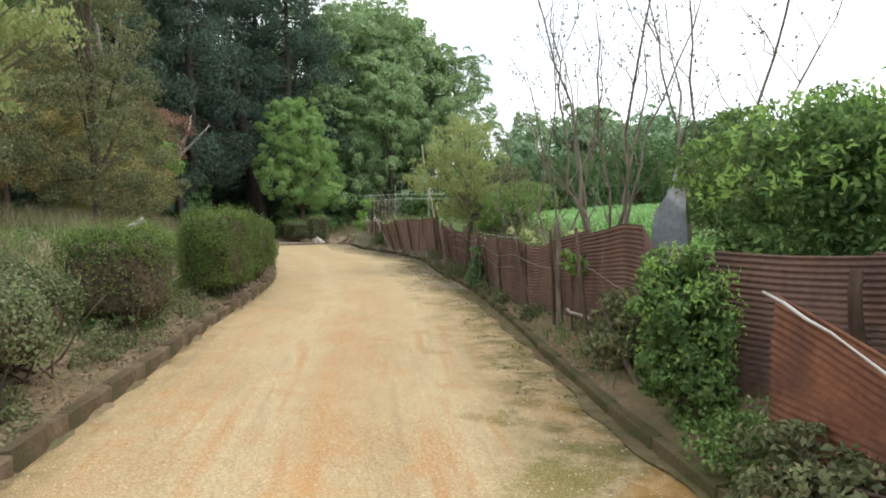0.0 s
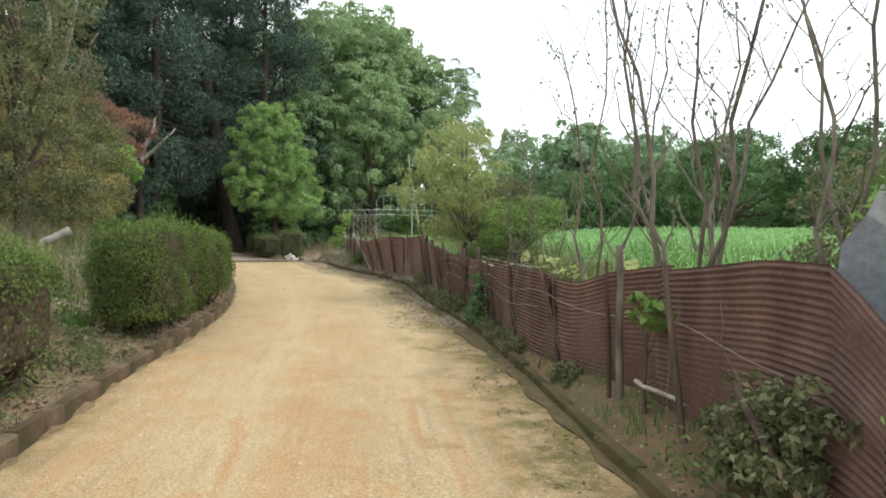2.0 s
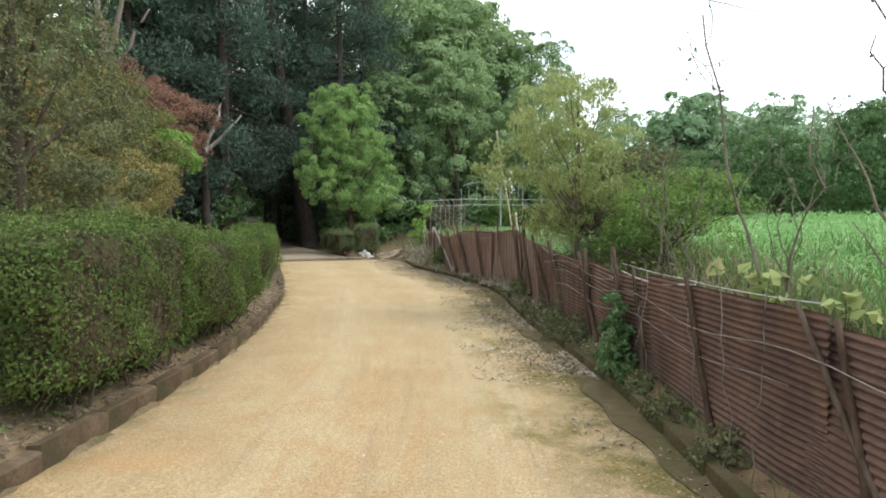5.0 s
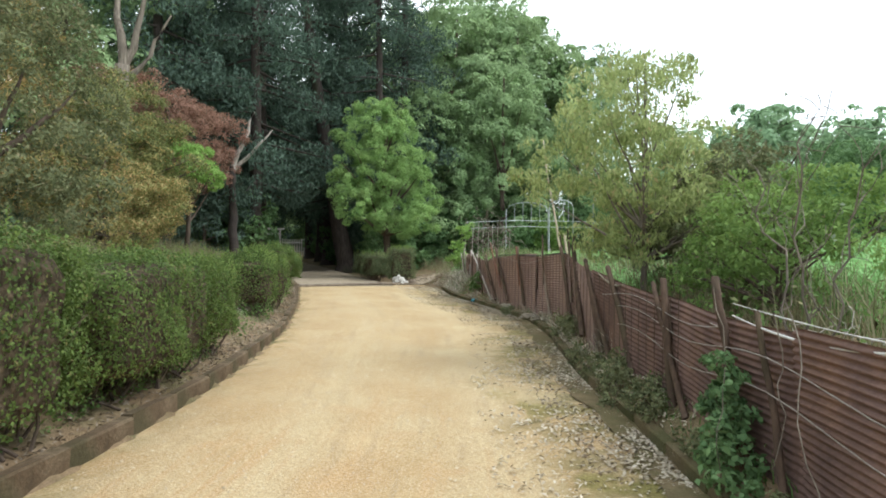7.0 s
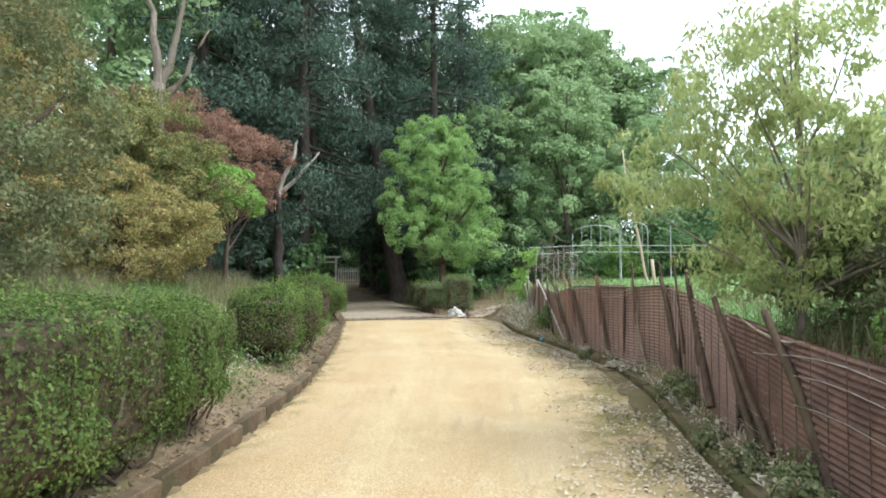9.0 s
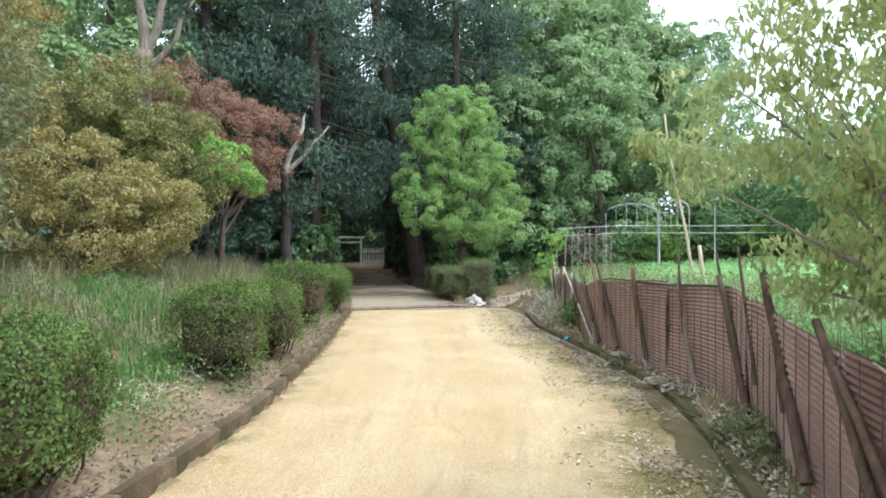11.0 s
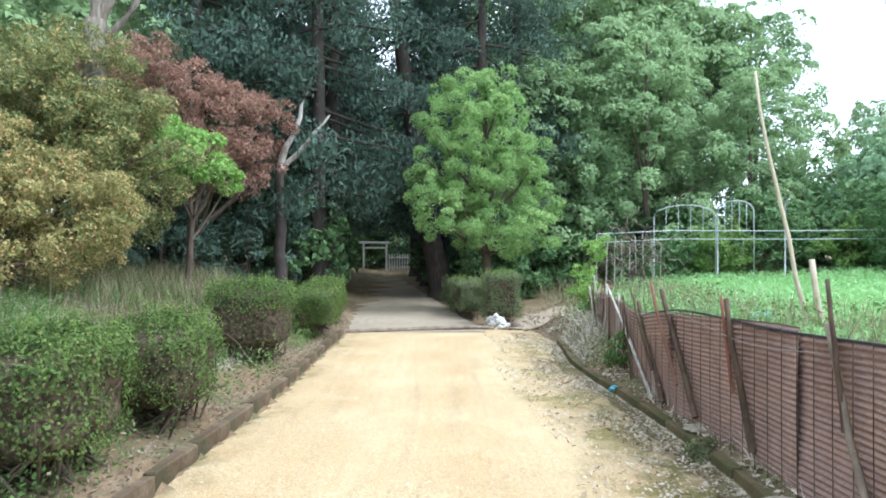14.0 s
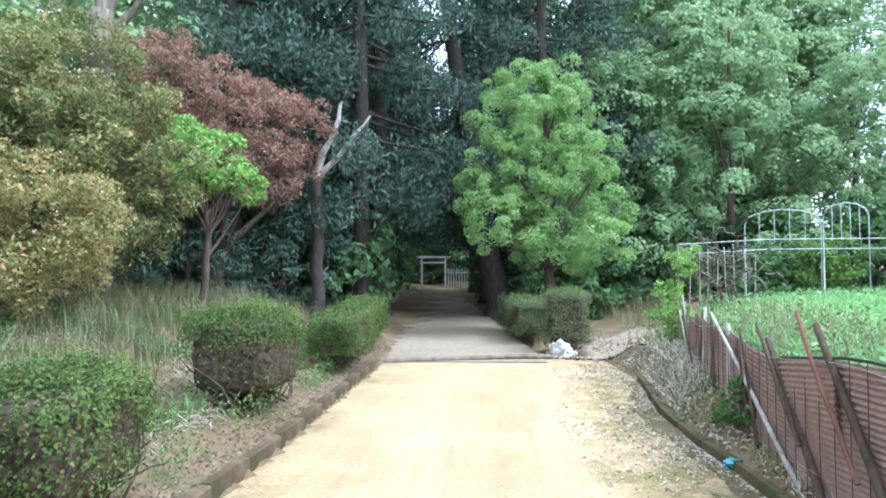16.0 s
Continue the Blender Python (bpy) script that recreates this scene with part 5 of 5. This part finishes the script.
for k, (x, y, q) in enumerate(((-12.4, 22.4, 1.0), (-13.4, 18.6, 0.9), (-14.5, 25.8, 1.2), (-14.8, 16.5, 1.2), (-16.2, 28.5, 1.3), (-17.5, 31.0, 1.3), (-19.5, 34.2, 1.3), (-21.4, 36.6, 1.2), (-23.6, 39.6, 1.2),
                               (-26.0, 42.2, 1.2), (-28.5, 46.0, 1.3), (-27.5, 49.0, 1.5), (-24.5, 51.0, 1.5), (-21.5, 48.5, 1.3), (-20.6, 45.0, 1.2), (-18.5, 41.5, 1.2), (-16.3, 38.0, 1.2), (-14.0, 35.0, 1.2),
                               (-12.3, 31.8, 1.1), (-10.4, 28.4, 1.0), (-8.8, 27.0, 0.9), (-7.6, 31.0, 1.1), (-6.6, 28.6, 0.8), (-4.5, 31.5, 1.0), (-2.0, 31.8, 1.0), (0.4, 31.0, 1.0), (-6.0, 34.5, 1.5), (-1.0, 35.5, 1.5),
                               (2.0, 38.0, 1.5), (-10.5, 38.0, 1.6), (-18.0, 22.0, 1.5), (-16.0, 19.5, 1.5), (-20.0, 27.5, 1.6), (-13.6, 13.0, 1.2), (-14.5, 10.0, 1.3), (-11.5, 8.6, 1.0), (-12.0, 5.5, 1.2), (-10.5, 3.0, 1.0),
                               (9.0, 30.5, 1.3), (13.0, 31.0, 1.4),
                               (18.0, 28.0, 1.4), (10.5, 25.5, 1.4), (13.5, 24.0, 1.4), (17.0, 21.0, 1.4), (20.5, 17.5, 1.5), (4.8, 29.5, 1.3), (7.6, 28.2, 1.4), (22.0, 12.0, 1.5), (2.6, 32.0, 1.2), (-29.0, 52.0, 2.2), (-25.5, 54.5, 2.2), (-32.0, 48.5, 2.2), (-27.5, 47.2, 1.2))):
    if 19 < y < 46:
        lo, hi = -8.4 - 0.71 * (y - 18.65) - 2.0 * q, -6.5 - 0.717 * (y - 20.3) + 2.0 * q
        if lo < x < hi:
            x = lo if x < (lo + hi) / 2 else hi
    c = copy_thing((u1, u2)[k % 2 if x < -9 else 0], pose(x, y, gz(x, y) - 0.1, 0, 0, 83 * k))
    c.scale = (q, q, q)
# ---- field frames, pole, gate ----
hoops = thing("hoop_frame", "bare galvanised pipe frame of a small greenhouse with arched hoops", "greenhouse frame")


def pipe(run, r=0.022, name="pipe"):
    part(name, tubes(name, [[(np.array(p, float), r) for p in run]], M_pipe, 6), None, hoops)


def hoop(x, y, w, dx, dy, base, top):
    pts = [(x, y, base), (x, y, top - 0.3)]
    for a in np.linspace(0, math.pi, 7)[1:-1]:
        q = 0.5 - 0.5 * math.cos(a)
        pts.append((x + dx * w * q, y + dy * w * q, top - 0.3 + 0.3 * math.sin(a)))
    pts += [(x + dx * w, y + dy * w, top - 0.3), (x + dx * w, y + dy * w, base)]
    pipe(pts, 0.017, "hoop")


for x, y, w, top in ((-4.6, 27.6, 1.6, 2.75), (-3.0, 27.9, 0.9, 2.85)):
    hoop(x, y, w, 0.97, 0.2, gz(x, y) - 0.1, top)
    for q in (0.2, 0.4, 0.6, 0.8):
        bx, by = x + 0.97 * w * q, y + 0.2 * w * q
        pipe([(bx, by, 2.0), (bx, by, 2.2), (bx, by, top - 0.3 + 0.3 * math.sqrt(1 - (2 * q - 1) ** 2))], 0.009, "bar")
for z in (1.8, 2.02):
    pipe([(-5.6, 25.4, z - 0.1), (-4.0, 26.6, z), (-1.4, 28.3, z), (1.6, 28.6, z)], 0.012, "rail")
for k in range(9):
    x, y = -5.6 + 0.17 * k, 25.3 + 0.13 * k
    part("slat", tubes("slat", [bent((x, y, gz(x, y) - 0.05), (x + rng.normal() * 0.05, y, 1.75 + rng.uniform(-0.15, 0.2)), 0.016, 0.012, 4, 0.012, rng)], M_dead_wood, 5), None, hoops, "grey wooden stake")
pipe([(-1.4, 28.3, 0.2), (-1.4, 28.3, 2.7), (-1.36, 28.3, 2.82), (-1.28, 28.3, 2.86)], 0.02)
heap = thing("brush_pile", "tangled brown heap of dead vines caught in the pipe frame", "brush pile", (-5.0, 26.0, gz(-5.0, 26.0)))
for k in range(110):
    a0 = rng.normal(size=3) * np.array([0.42, 0.3, 0.42]) + np.array([0, 0, 1.0])
    a1 = a0 + unit(rng.normal(size=3) * np.array([1, 0.8, 0.8])) * rng.uniform(0.25, 0.6)
    a0[2], a1[2] = abs(a0[2]), abs(a1[2])
    part("twig", tubes("twig", [bent(a0, a1, 0.019, 0.008, 6, 0.05, rng)], M_pale_bark if k % 3 else M_bark, 4), None, heap)
for k, a in enumerate((((-0.6, 0, 0), (0.5, 0.1, 1.5)), ((0.6, 0, 0), (-0.4, 0.2, 1.8)), ((0.1, 0.2, 0), (0.0, 0.1, 2.0)))):
    part("branch", tubes("branch", [bent(a[0], a[1], 0.03, 0.012, 7, 0.05, rng)], M_bark, 6), None, heap)
for k, (x, y, q, m) in enumerate(((-3.2, 28.9, 1.0, M_bush), (-1.6, 29.6, 1.1, M_orchard), (0.1, 29.4, 1.0, M_bush), (1.7, 29.6, 1.15, M_orchard), (-4.4, 28.3, 0.8, M_orchard))):
    shrub("mid green leafy bush behind the pipe frame", (x, y), ((0, 0, 0.8 * q, 0.9 * q, 0.7, 0.8 * q), (0.4, 0.1, 1.2 * q, 0.6, 0.5, 0.6 * q)), 560 + k, m, 75, 40, 0.22, 0.12, 0.055, "bushes behind the pipe frame")
pole = thing("bamboo_pole", "long leaning bamboo pole in the crop field", "pole", (-1.2, 16.0, gz(-1.2, 16.0)))
part("pole", tubes("pole", [bent((0, 0, -0.1), (-0.47, 0.26, 3.25 - gz(-1.2, 16.0)), 0.024, 0.012, 8, 0.012, rng)], M_bamboo, 7), None, pole)
stake = thing("field_stake", "short weathered stake leaning on the pole", "stake", (-1.08, 15.85, gz(-1.08, 15.85)))
part("stake", tubes("stake", [bent((0, 0, -0.1), (-0.12, 0.1, 0.75), 0.03, 0.025, 4, 0.01, rng)], M_bamboo, 7), None, stake)

gate = thing("shrine_gate", "small weathered white wooden gate frame across the path", "gate", (-25.2, 44.3, 0), rz=36)


def beam(name, parent, c, size, mat, label=""):
    bm = bmesh.new()
    bmesh.ops.create_cube(bm, size=1)
    bmesh.ops.scale(bm, vec=size, verts=bm.verts)
    bmesh.ops.bevel(bm, geom=bm.edges[:], offset=min(size) * 0.12, segments=1, affect="EDGES")
    bmesh.ops.translate(bm, vec=c, verts=bm.verts)
    return part(name, bm, mat, parent, label)


for x in (-0.75, 0.75):
    beam("post", gate, (x, 0, 1.0), (0.13, 0.13, 2.1), M_white_paint)
beam("lintel", gate, (0, 0, 2.1), (2.1, 0.14, 0.14), M_white_paint)
beam("tie_beam", gate, (0, 0, 1.75), (1.6, 0.08, 0.1), M_white_paint)
pickets = thing("picket_fence", "weathered white wooden picket fence beside the gate", "fence", (-25.2, 44.3, 0), rz=36)
for k in range(12):
    beam("picket", pickets, (0.95 + 0.17 * k, 0.02, 0.75), (0.08, 0.03, 1.2), M_white_paint)
for z in (0.45, 1.1):
    beam("rail", pickets, (1.9, -0.02, z), (2.0, 0.04, 0.08), M_white_paint)

# ---- small things by the road ----
log = thing("log_edging", "dark half-buried log laid across the path end", "log")
part("log", tubes("log", [bent((-8.45, 18.62, 0.02), (-6.35, 20.35, 0.02), 0.045, 0.04, 12, 0.008, rng)], M_timber, 8), None, log)


def rock(name, label, at, size, seed, mat, category="stone"):
    rng = np.random.default_rng(seed)
    bm = bmesh.new()
    bmesh.ops.create_icosphere(bm, subdivisions=3, radius=1)
    for v in bm.verts:
        f = 1 + 0.5 * noise.noise(v.co * 1.6 + Vector((seed, 0, 0))) + 0.3 * noise.noise(v.co * 4 + Vector((0, seed, 0)))
        v.co = Vector((v.co.x * size[0], v.co.y * size[1], v.co.z * size[2])) * f
    me = bpy.data.meshes.new(name)
    bm.to_mesh(me)
    bm.free()
    me.materials.append(mat)
    ob = new(name, me)
    ob.matrix_world = pose(at[0], at[1], at[2] + size[2] * 0.6, 0, 0, seed * 40)
    return tagged(ob, label, category)


rock("stone", "pale white stone at the corner of the path", (-6.4, 20.75, 0.02), (0.17, 0.13, 0.14), 1, M_stone)
rock("stone", "pale white stone lying beside the path", (-6.15, 20.6, 0.0), (0.14, 0.08, 0.07), 2, M_stone)
stump = thing("stump", "short cut log stump by the path corner", "stump", (-5.95, 20.65, 0))
part("stump", tubes("stump", [bent((0, 0, -0.05), (0, 0, 0.13), 0.1, 0.09, 3, 0.004, rng)], M_timber, 10), None, stump)
fallen = thing("fallen_log", "grey weathered log end poking out of the bank grass", "log", (-5.6, 7.6, gz(-5.6, 7.6)))
part("log", tubes("log", [bent((-0.2, -0.12, 0.24), (0.12, 0.08, 0.46), 0.055, 0.065, 5, 0.012, rng)], M_dead_wood, 9), None, fallen)
for k, (x, y, z) in enumerate(((-2.0, 14.45, 0.09), (-1.45, 13.1, 0.08), (-1.3, 12.85, 0.08))):
    rock("rag", "crumpled weathered grey sheeting on the kerb", (x, y, z), (0.05, 0.12, 0.035), 11 + k, M_rag, "rag")
rock("plastic_scrap", "crumpled blue plastic scrap in the gutter", (-2.95, 15.85, 0.04), (0.05, 0.07, 0.03), 21, M_blue, "litter")

rock("blue_net", "crumpled faded blue netting lying in the crop", (-1.6, 16.4, gz(-1.6, 16.4) + 0.1), (0.13, 0.1, 0.05), 22, M_blue, "net")

# ---- grass, crop, litter, gravel ----


def scatter(rng, n, x0, x1, y0, y1, keep):
    x, y = rng.uniform(x0, x1, n), rng.uniform(y0, y1, n)
    dr = (x - xr(y)) * np.interp(y, GY, SR)
    dl = (xl(y) - x) * np.interp(y, GY, SL)
    ok = keep(x, y, dr, dl)
    x, y = x[ok], y[ok]
    return np.stack([x, y, land(x, y) - 0.01], 1)


def stuff(name, me, label, category):
    return tagged(new(name, me), label, category, kind="stuff")


def beside(rng, n, side, d0, d1, y0, y1, bias=1.0):
    """Places at d0 to d1 metres outside the left (-1) or right (1) road edge."""
    y = rng.uniform(y0, y1, n)
    d = d0 + (d1 - d0) * rng.uniform(0, 1, n) ** bias
    x = (xr(y) if side > 0 else xl(y)) + side * d / np.interp(y, GY, SR if side > 0 else SL)
    return np.stack([x, y, land(x, y) - 0.01], 1), d


def patchy(P, f, s, cut, rng, fuzz=0.3):
    return P[wave(P[:, 0], P[:, 1], f, s) + 0.6 * wave(P[:, 0], P[:, 1], f * 2.4, s + 1) + rng.normal(size=len(P)) * fuzz > cut]


UP = np.array([[0, 0, 1.0]])
rng = np.random.default_rng(401)
P, d = beside(rng, 70000, 1, 0.85, 19, -1, 21, 1.8)
P2 = scatter(rng, 19000, -6.2, 12, 20.4, 29, lambda x, y, dr, dl: x > -4.05 - 0.22 * (y - 20.2))
P = np.concatenate([P[(P[:, 1] > 11) | (P[:, 0] > xr(P[:, 1]) + 1.9)], P2])
P[:, 2] += 0.03 + rng.uniform(0, 1, len(P)) * 0.2
stuff("crop", leaves("crop", P, 0.9 * UP + 0 * P, 0.12, 0.036, M_crop, -0.7, rng, 0.9), "bright green crop field of dense soft growth", "crop")
P, d = beside(rng, 60000, -1, 0.7, 5, -1, 19.5, 1.1)
P = patchy(P, 1.5, 0.0, 0.12, rng, 0.2)
stuff("bank_grass", blades("bank_grass", P, 0.17, 0.015, M_grass, 0.6, rng), "tufts of green grass on the bank", "grass")
P, d = beside(rng, 90000, -1, 0.22, 4.5, -2, 19.5, 1.25)
P = patchy(P, 1.8, 3.0, 0.05, rng, 0.2)
P[:, 2] += rng.uniform(0.02, 1, len(P)) ** 1.3 * 0.26
stuff("bank_weeds", leaves("bank_weeds", P, 0.8 * UP + 0 * P, 0.038, 0.018, M_weed, 0.1, rng, 0.8), "low broad-leaved weeds on the bank", "weeds")
P, d = beside(rng, 24000, -1, 1.5, 5.5, -2, 20)
P = patchy(P, 1.1, 2.0, -0.15, rng)
Q = scatter(rng, 5000, -8.5, -2.5, 21.8, 27.5, lambda x, y, dr, dl: (dr > 1.6) & (x < -4.4 - 0.22 * (y - 20.2)) & ((x > -4.6 - 0.25 * (y - 20.5)) | (y > 24.2)))
P = np.concatenate([P, Q])
stuff("dry_grass", blades("dry_grass", P, 0.42, 0.011, M_straw, 0.6, rng), "tall dry straw-coloured grass on the bank", "grass")
P, d = beside(rng, 32000, -1, 0.5, 4, -1, 19.5, 1.1)
P = patchy(P, 1.3, 5.0, 0.1, rng)
P[:, 2] += 0.02 + rng.uniform(0, 0.12, len(P))
stuff("fallen_straw", leaves("fallen_straw", P, UP + 0 * P, 0.2, 0.007, M_straw_pale, 0, rng, 0.25), "mats of pale fallen straw on the bank", "straw")
P, d = beside(rng, 30000, -1, 0.03, 4.5, -3, 20, 1.7)
P[:, 2] += 0.02
stuff("bank_litter", leaves("bank_litter", P, UP + 0 * P, 0.045, 0.014, M_old_litter, 0, rng, 0.5), "brown and pale dry leaf litter covering the bank", "leaves")
P, d = beside(rng, 7000, 1, 0.12, 0.7, -3, 20)
P = patchy(P, 2.7, 1.0, 0.1, rng)
stuff("verge_grass", blades("verge_grass", P, 0.1, 0.008, M_grass, 0.6, rng), "short weeds and grass along the fence foot", "grass")
P, d = beside(rng, 12000, 1, 0.1, 0.6, -3, 20)
P = patchy(P, 2.2, 4.0, 0.3, rng)
P[:, 2] += rng.uniform(0, 1, len(P)) ** 1.5 * 0.15
stuff("verge_weeds", leaves("verge_weeds", P, 0.8 * UP + 0 * P, 0.04, 0.02, M_weed, 0.1, rng, 0.8), "low leafy weeds along the fence foot", "weeds")
P, d = beside(rng, 7000, 1, 0.7, 1.9, 1, 22)
P2, d = beside(rng, 20000, 1, 1.2, 6.5, -1, 14, 2.0)
P2 = P2[rng.uniform(size=len(P2)) < sm(-1, 2, P2[:, 1]) * (1 - sm(7, 13, P2[:, 1])) * (1 - 0.8 * sm(3, 6.5, P2[:, 0] - xr(P2[:, 1])))]
P2 = patchy(P2, 0.9, 1.0, -0.5, rng, 0.5)
stuff("field_grass", blades("field_grass", P2, 0.34, 0.014, M_grass, 0.6, rng), "tall uneven grass at the field's edge", "grass")
stuff("tall_weeds", blades("tall_weeds", P, 0.38, 0.01, M_straw, 0.6, rng), "tangled dry weeds behind the fence", "weeds")
P, d = beside(rng, 9000, 1, 0.6, 1.8, 3.5, 22)
P[:, 2] += rng.uniform(0, 1, len(P)) * 0.4
P = patchy(P, 1.9, 2.0, 0.0, rng)
stuff("field_edge_weeds", leaves("field_edge_weeds", P, 0.8 * UP + 0 * P, 0.06, 0.026, M_weed, 0.1, rng, 0.9), "leafy weeds behind the fence", "weeds")
P, d = beside(rng, 36000, 1, -0.5, 0.65, -3, 20)
keep = patchy(np.column_stack([P, np.arange(len(P))]), 2.2, 3.0, 0.25, rng, 0.4)
P = keep[rng.uniform(size=len(keep)) < 0.15 + 0.85 * sm(5, 11, keep[:, 1])][:, :3]
P[:, 2] += np.where(P[:, 2] < 0, 0.066, 0.016)
stuff("leaf_litter", leaves("leaf_litter", P, UP + 0 * P, 0.036, 0.017, M_dead_leaf, 0, rng, 0.4), "scattered pale dead leaves in the gutter and on the verge", "leaves")
P, d = beside(rng, 12000, 1, -0.02, -1.0, 6.5, 19.5, 2.0)
P = patchy(P, 1.6, 6.0, -0.1, rng, 0.5)
P[:, 2] = 0.016
stuff("road_litter", leaves("road_litter", P, UP + 0 * P, 0.038, 0.017, M_pale_litter, 0, rng, 0.3), "pale dead leaves blown onto the road's edge", "leaves")
P, d = beside(rng, 16000, 1, 0.08, 0.75, 7.5, 20)
P = patchy(P, 2.6, 5.0, -0.2, rng, 0.5)
P[:, 2] += 0.02 + rng.uniform(0, 1, len(P)) ** 2 * 0.05
stuff("verge_litter", leaves("verge_litter", P, UP + 0 * P, 0.06, 0.02, M_pale_litter, 0, rng, 0.5), "brown and pale dead leaves heaped along the verge", "leaves")
P, d = beside(rng, 3000, 1, 0.08, 0.6, 9, 20)
P = patchy(P, 2.1, 1.5, 0.2, rng, 0.3)
P[:, 2] += 0.02
stuff("verge_straw", blades("verge_straw", P, 0.16, 0.008, M_straw_pale, 1.4, rng), "bent dry straw tufts on the verge", "straw")
P = scatter(rng, 6000, -6.6, -2.5, 20, 27, lambda x, y, dr, dl: (dr > -1.2) & (x < -4.3 - 0.25 * (y - 20.2)))
P[:, 2] = land(P[:, 0], P[:, 1], False) + 0.045
stuff("trail_litter", leaves("trail_litter", P, UP + 0 * P, 0.06, 0.03, M_dead_leaf, 0, rng, 0.4), "pale dead leaves on the earth trail", "leaves")


def gravel(n, seed):
    rng = np.random.default_rng(seed)
    y = rng.uniform(-3.2, 16, n)
    u = rng.uniform(0.02, 0.98, n)
    x = xl(y) * (1 - u) + xr(y) * u
    s = rng.gamma(2.0, 0.0014, n) + 0.0018
    o = unit(np.array([[1, 1, 0.6], [-1, 1, 0.4], [-1, -1, 0.6], [1, -1, 0.4], [0, 0, 1.2]]))
    V = np.stack([x, y, np.full(n, 0.0)], 1)[:, None, :] + o[None] * s[:, None, None] * rng.uniform(0.7, 1.3, (n, 5, 3))
    i = (np.arange(n) * 5)[:, None]
    F = np.concatenate([i + np.array([[0, 1, 4]]), i + np.array([[1, 2, 4]]), i + np.array([[2, 3, 4]]), i + np.array([[3, 0, 4]])])
    return mesh_arrays("gravel", V.reshape(-1, 3), F, M_gravel)


stuff("gravel", gravel(24000, 402), "fine loose gravel on the sandy road", "gravel")
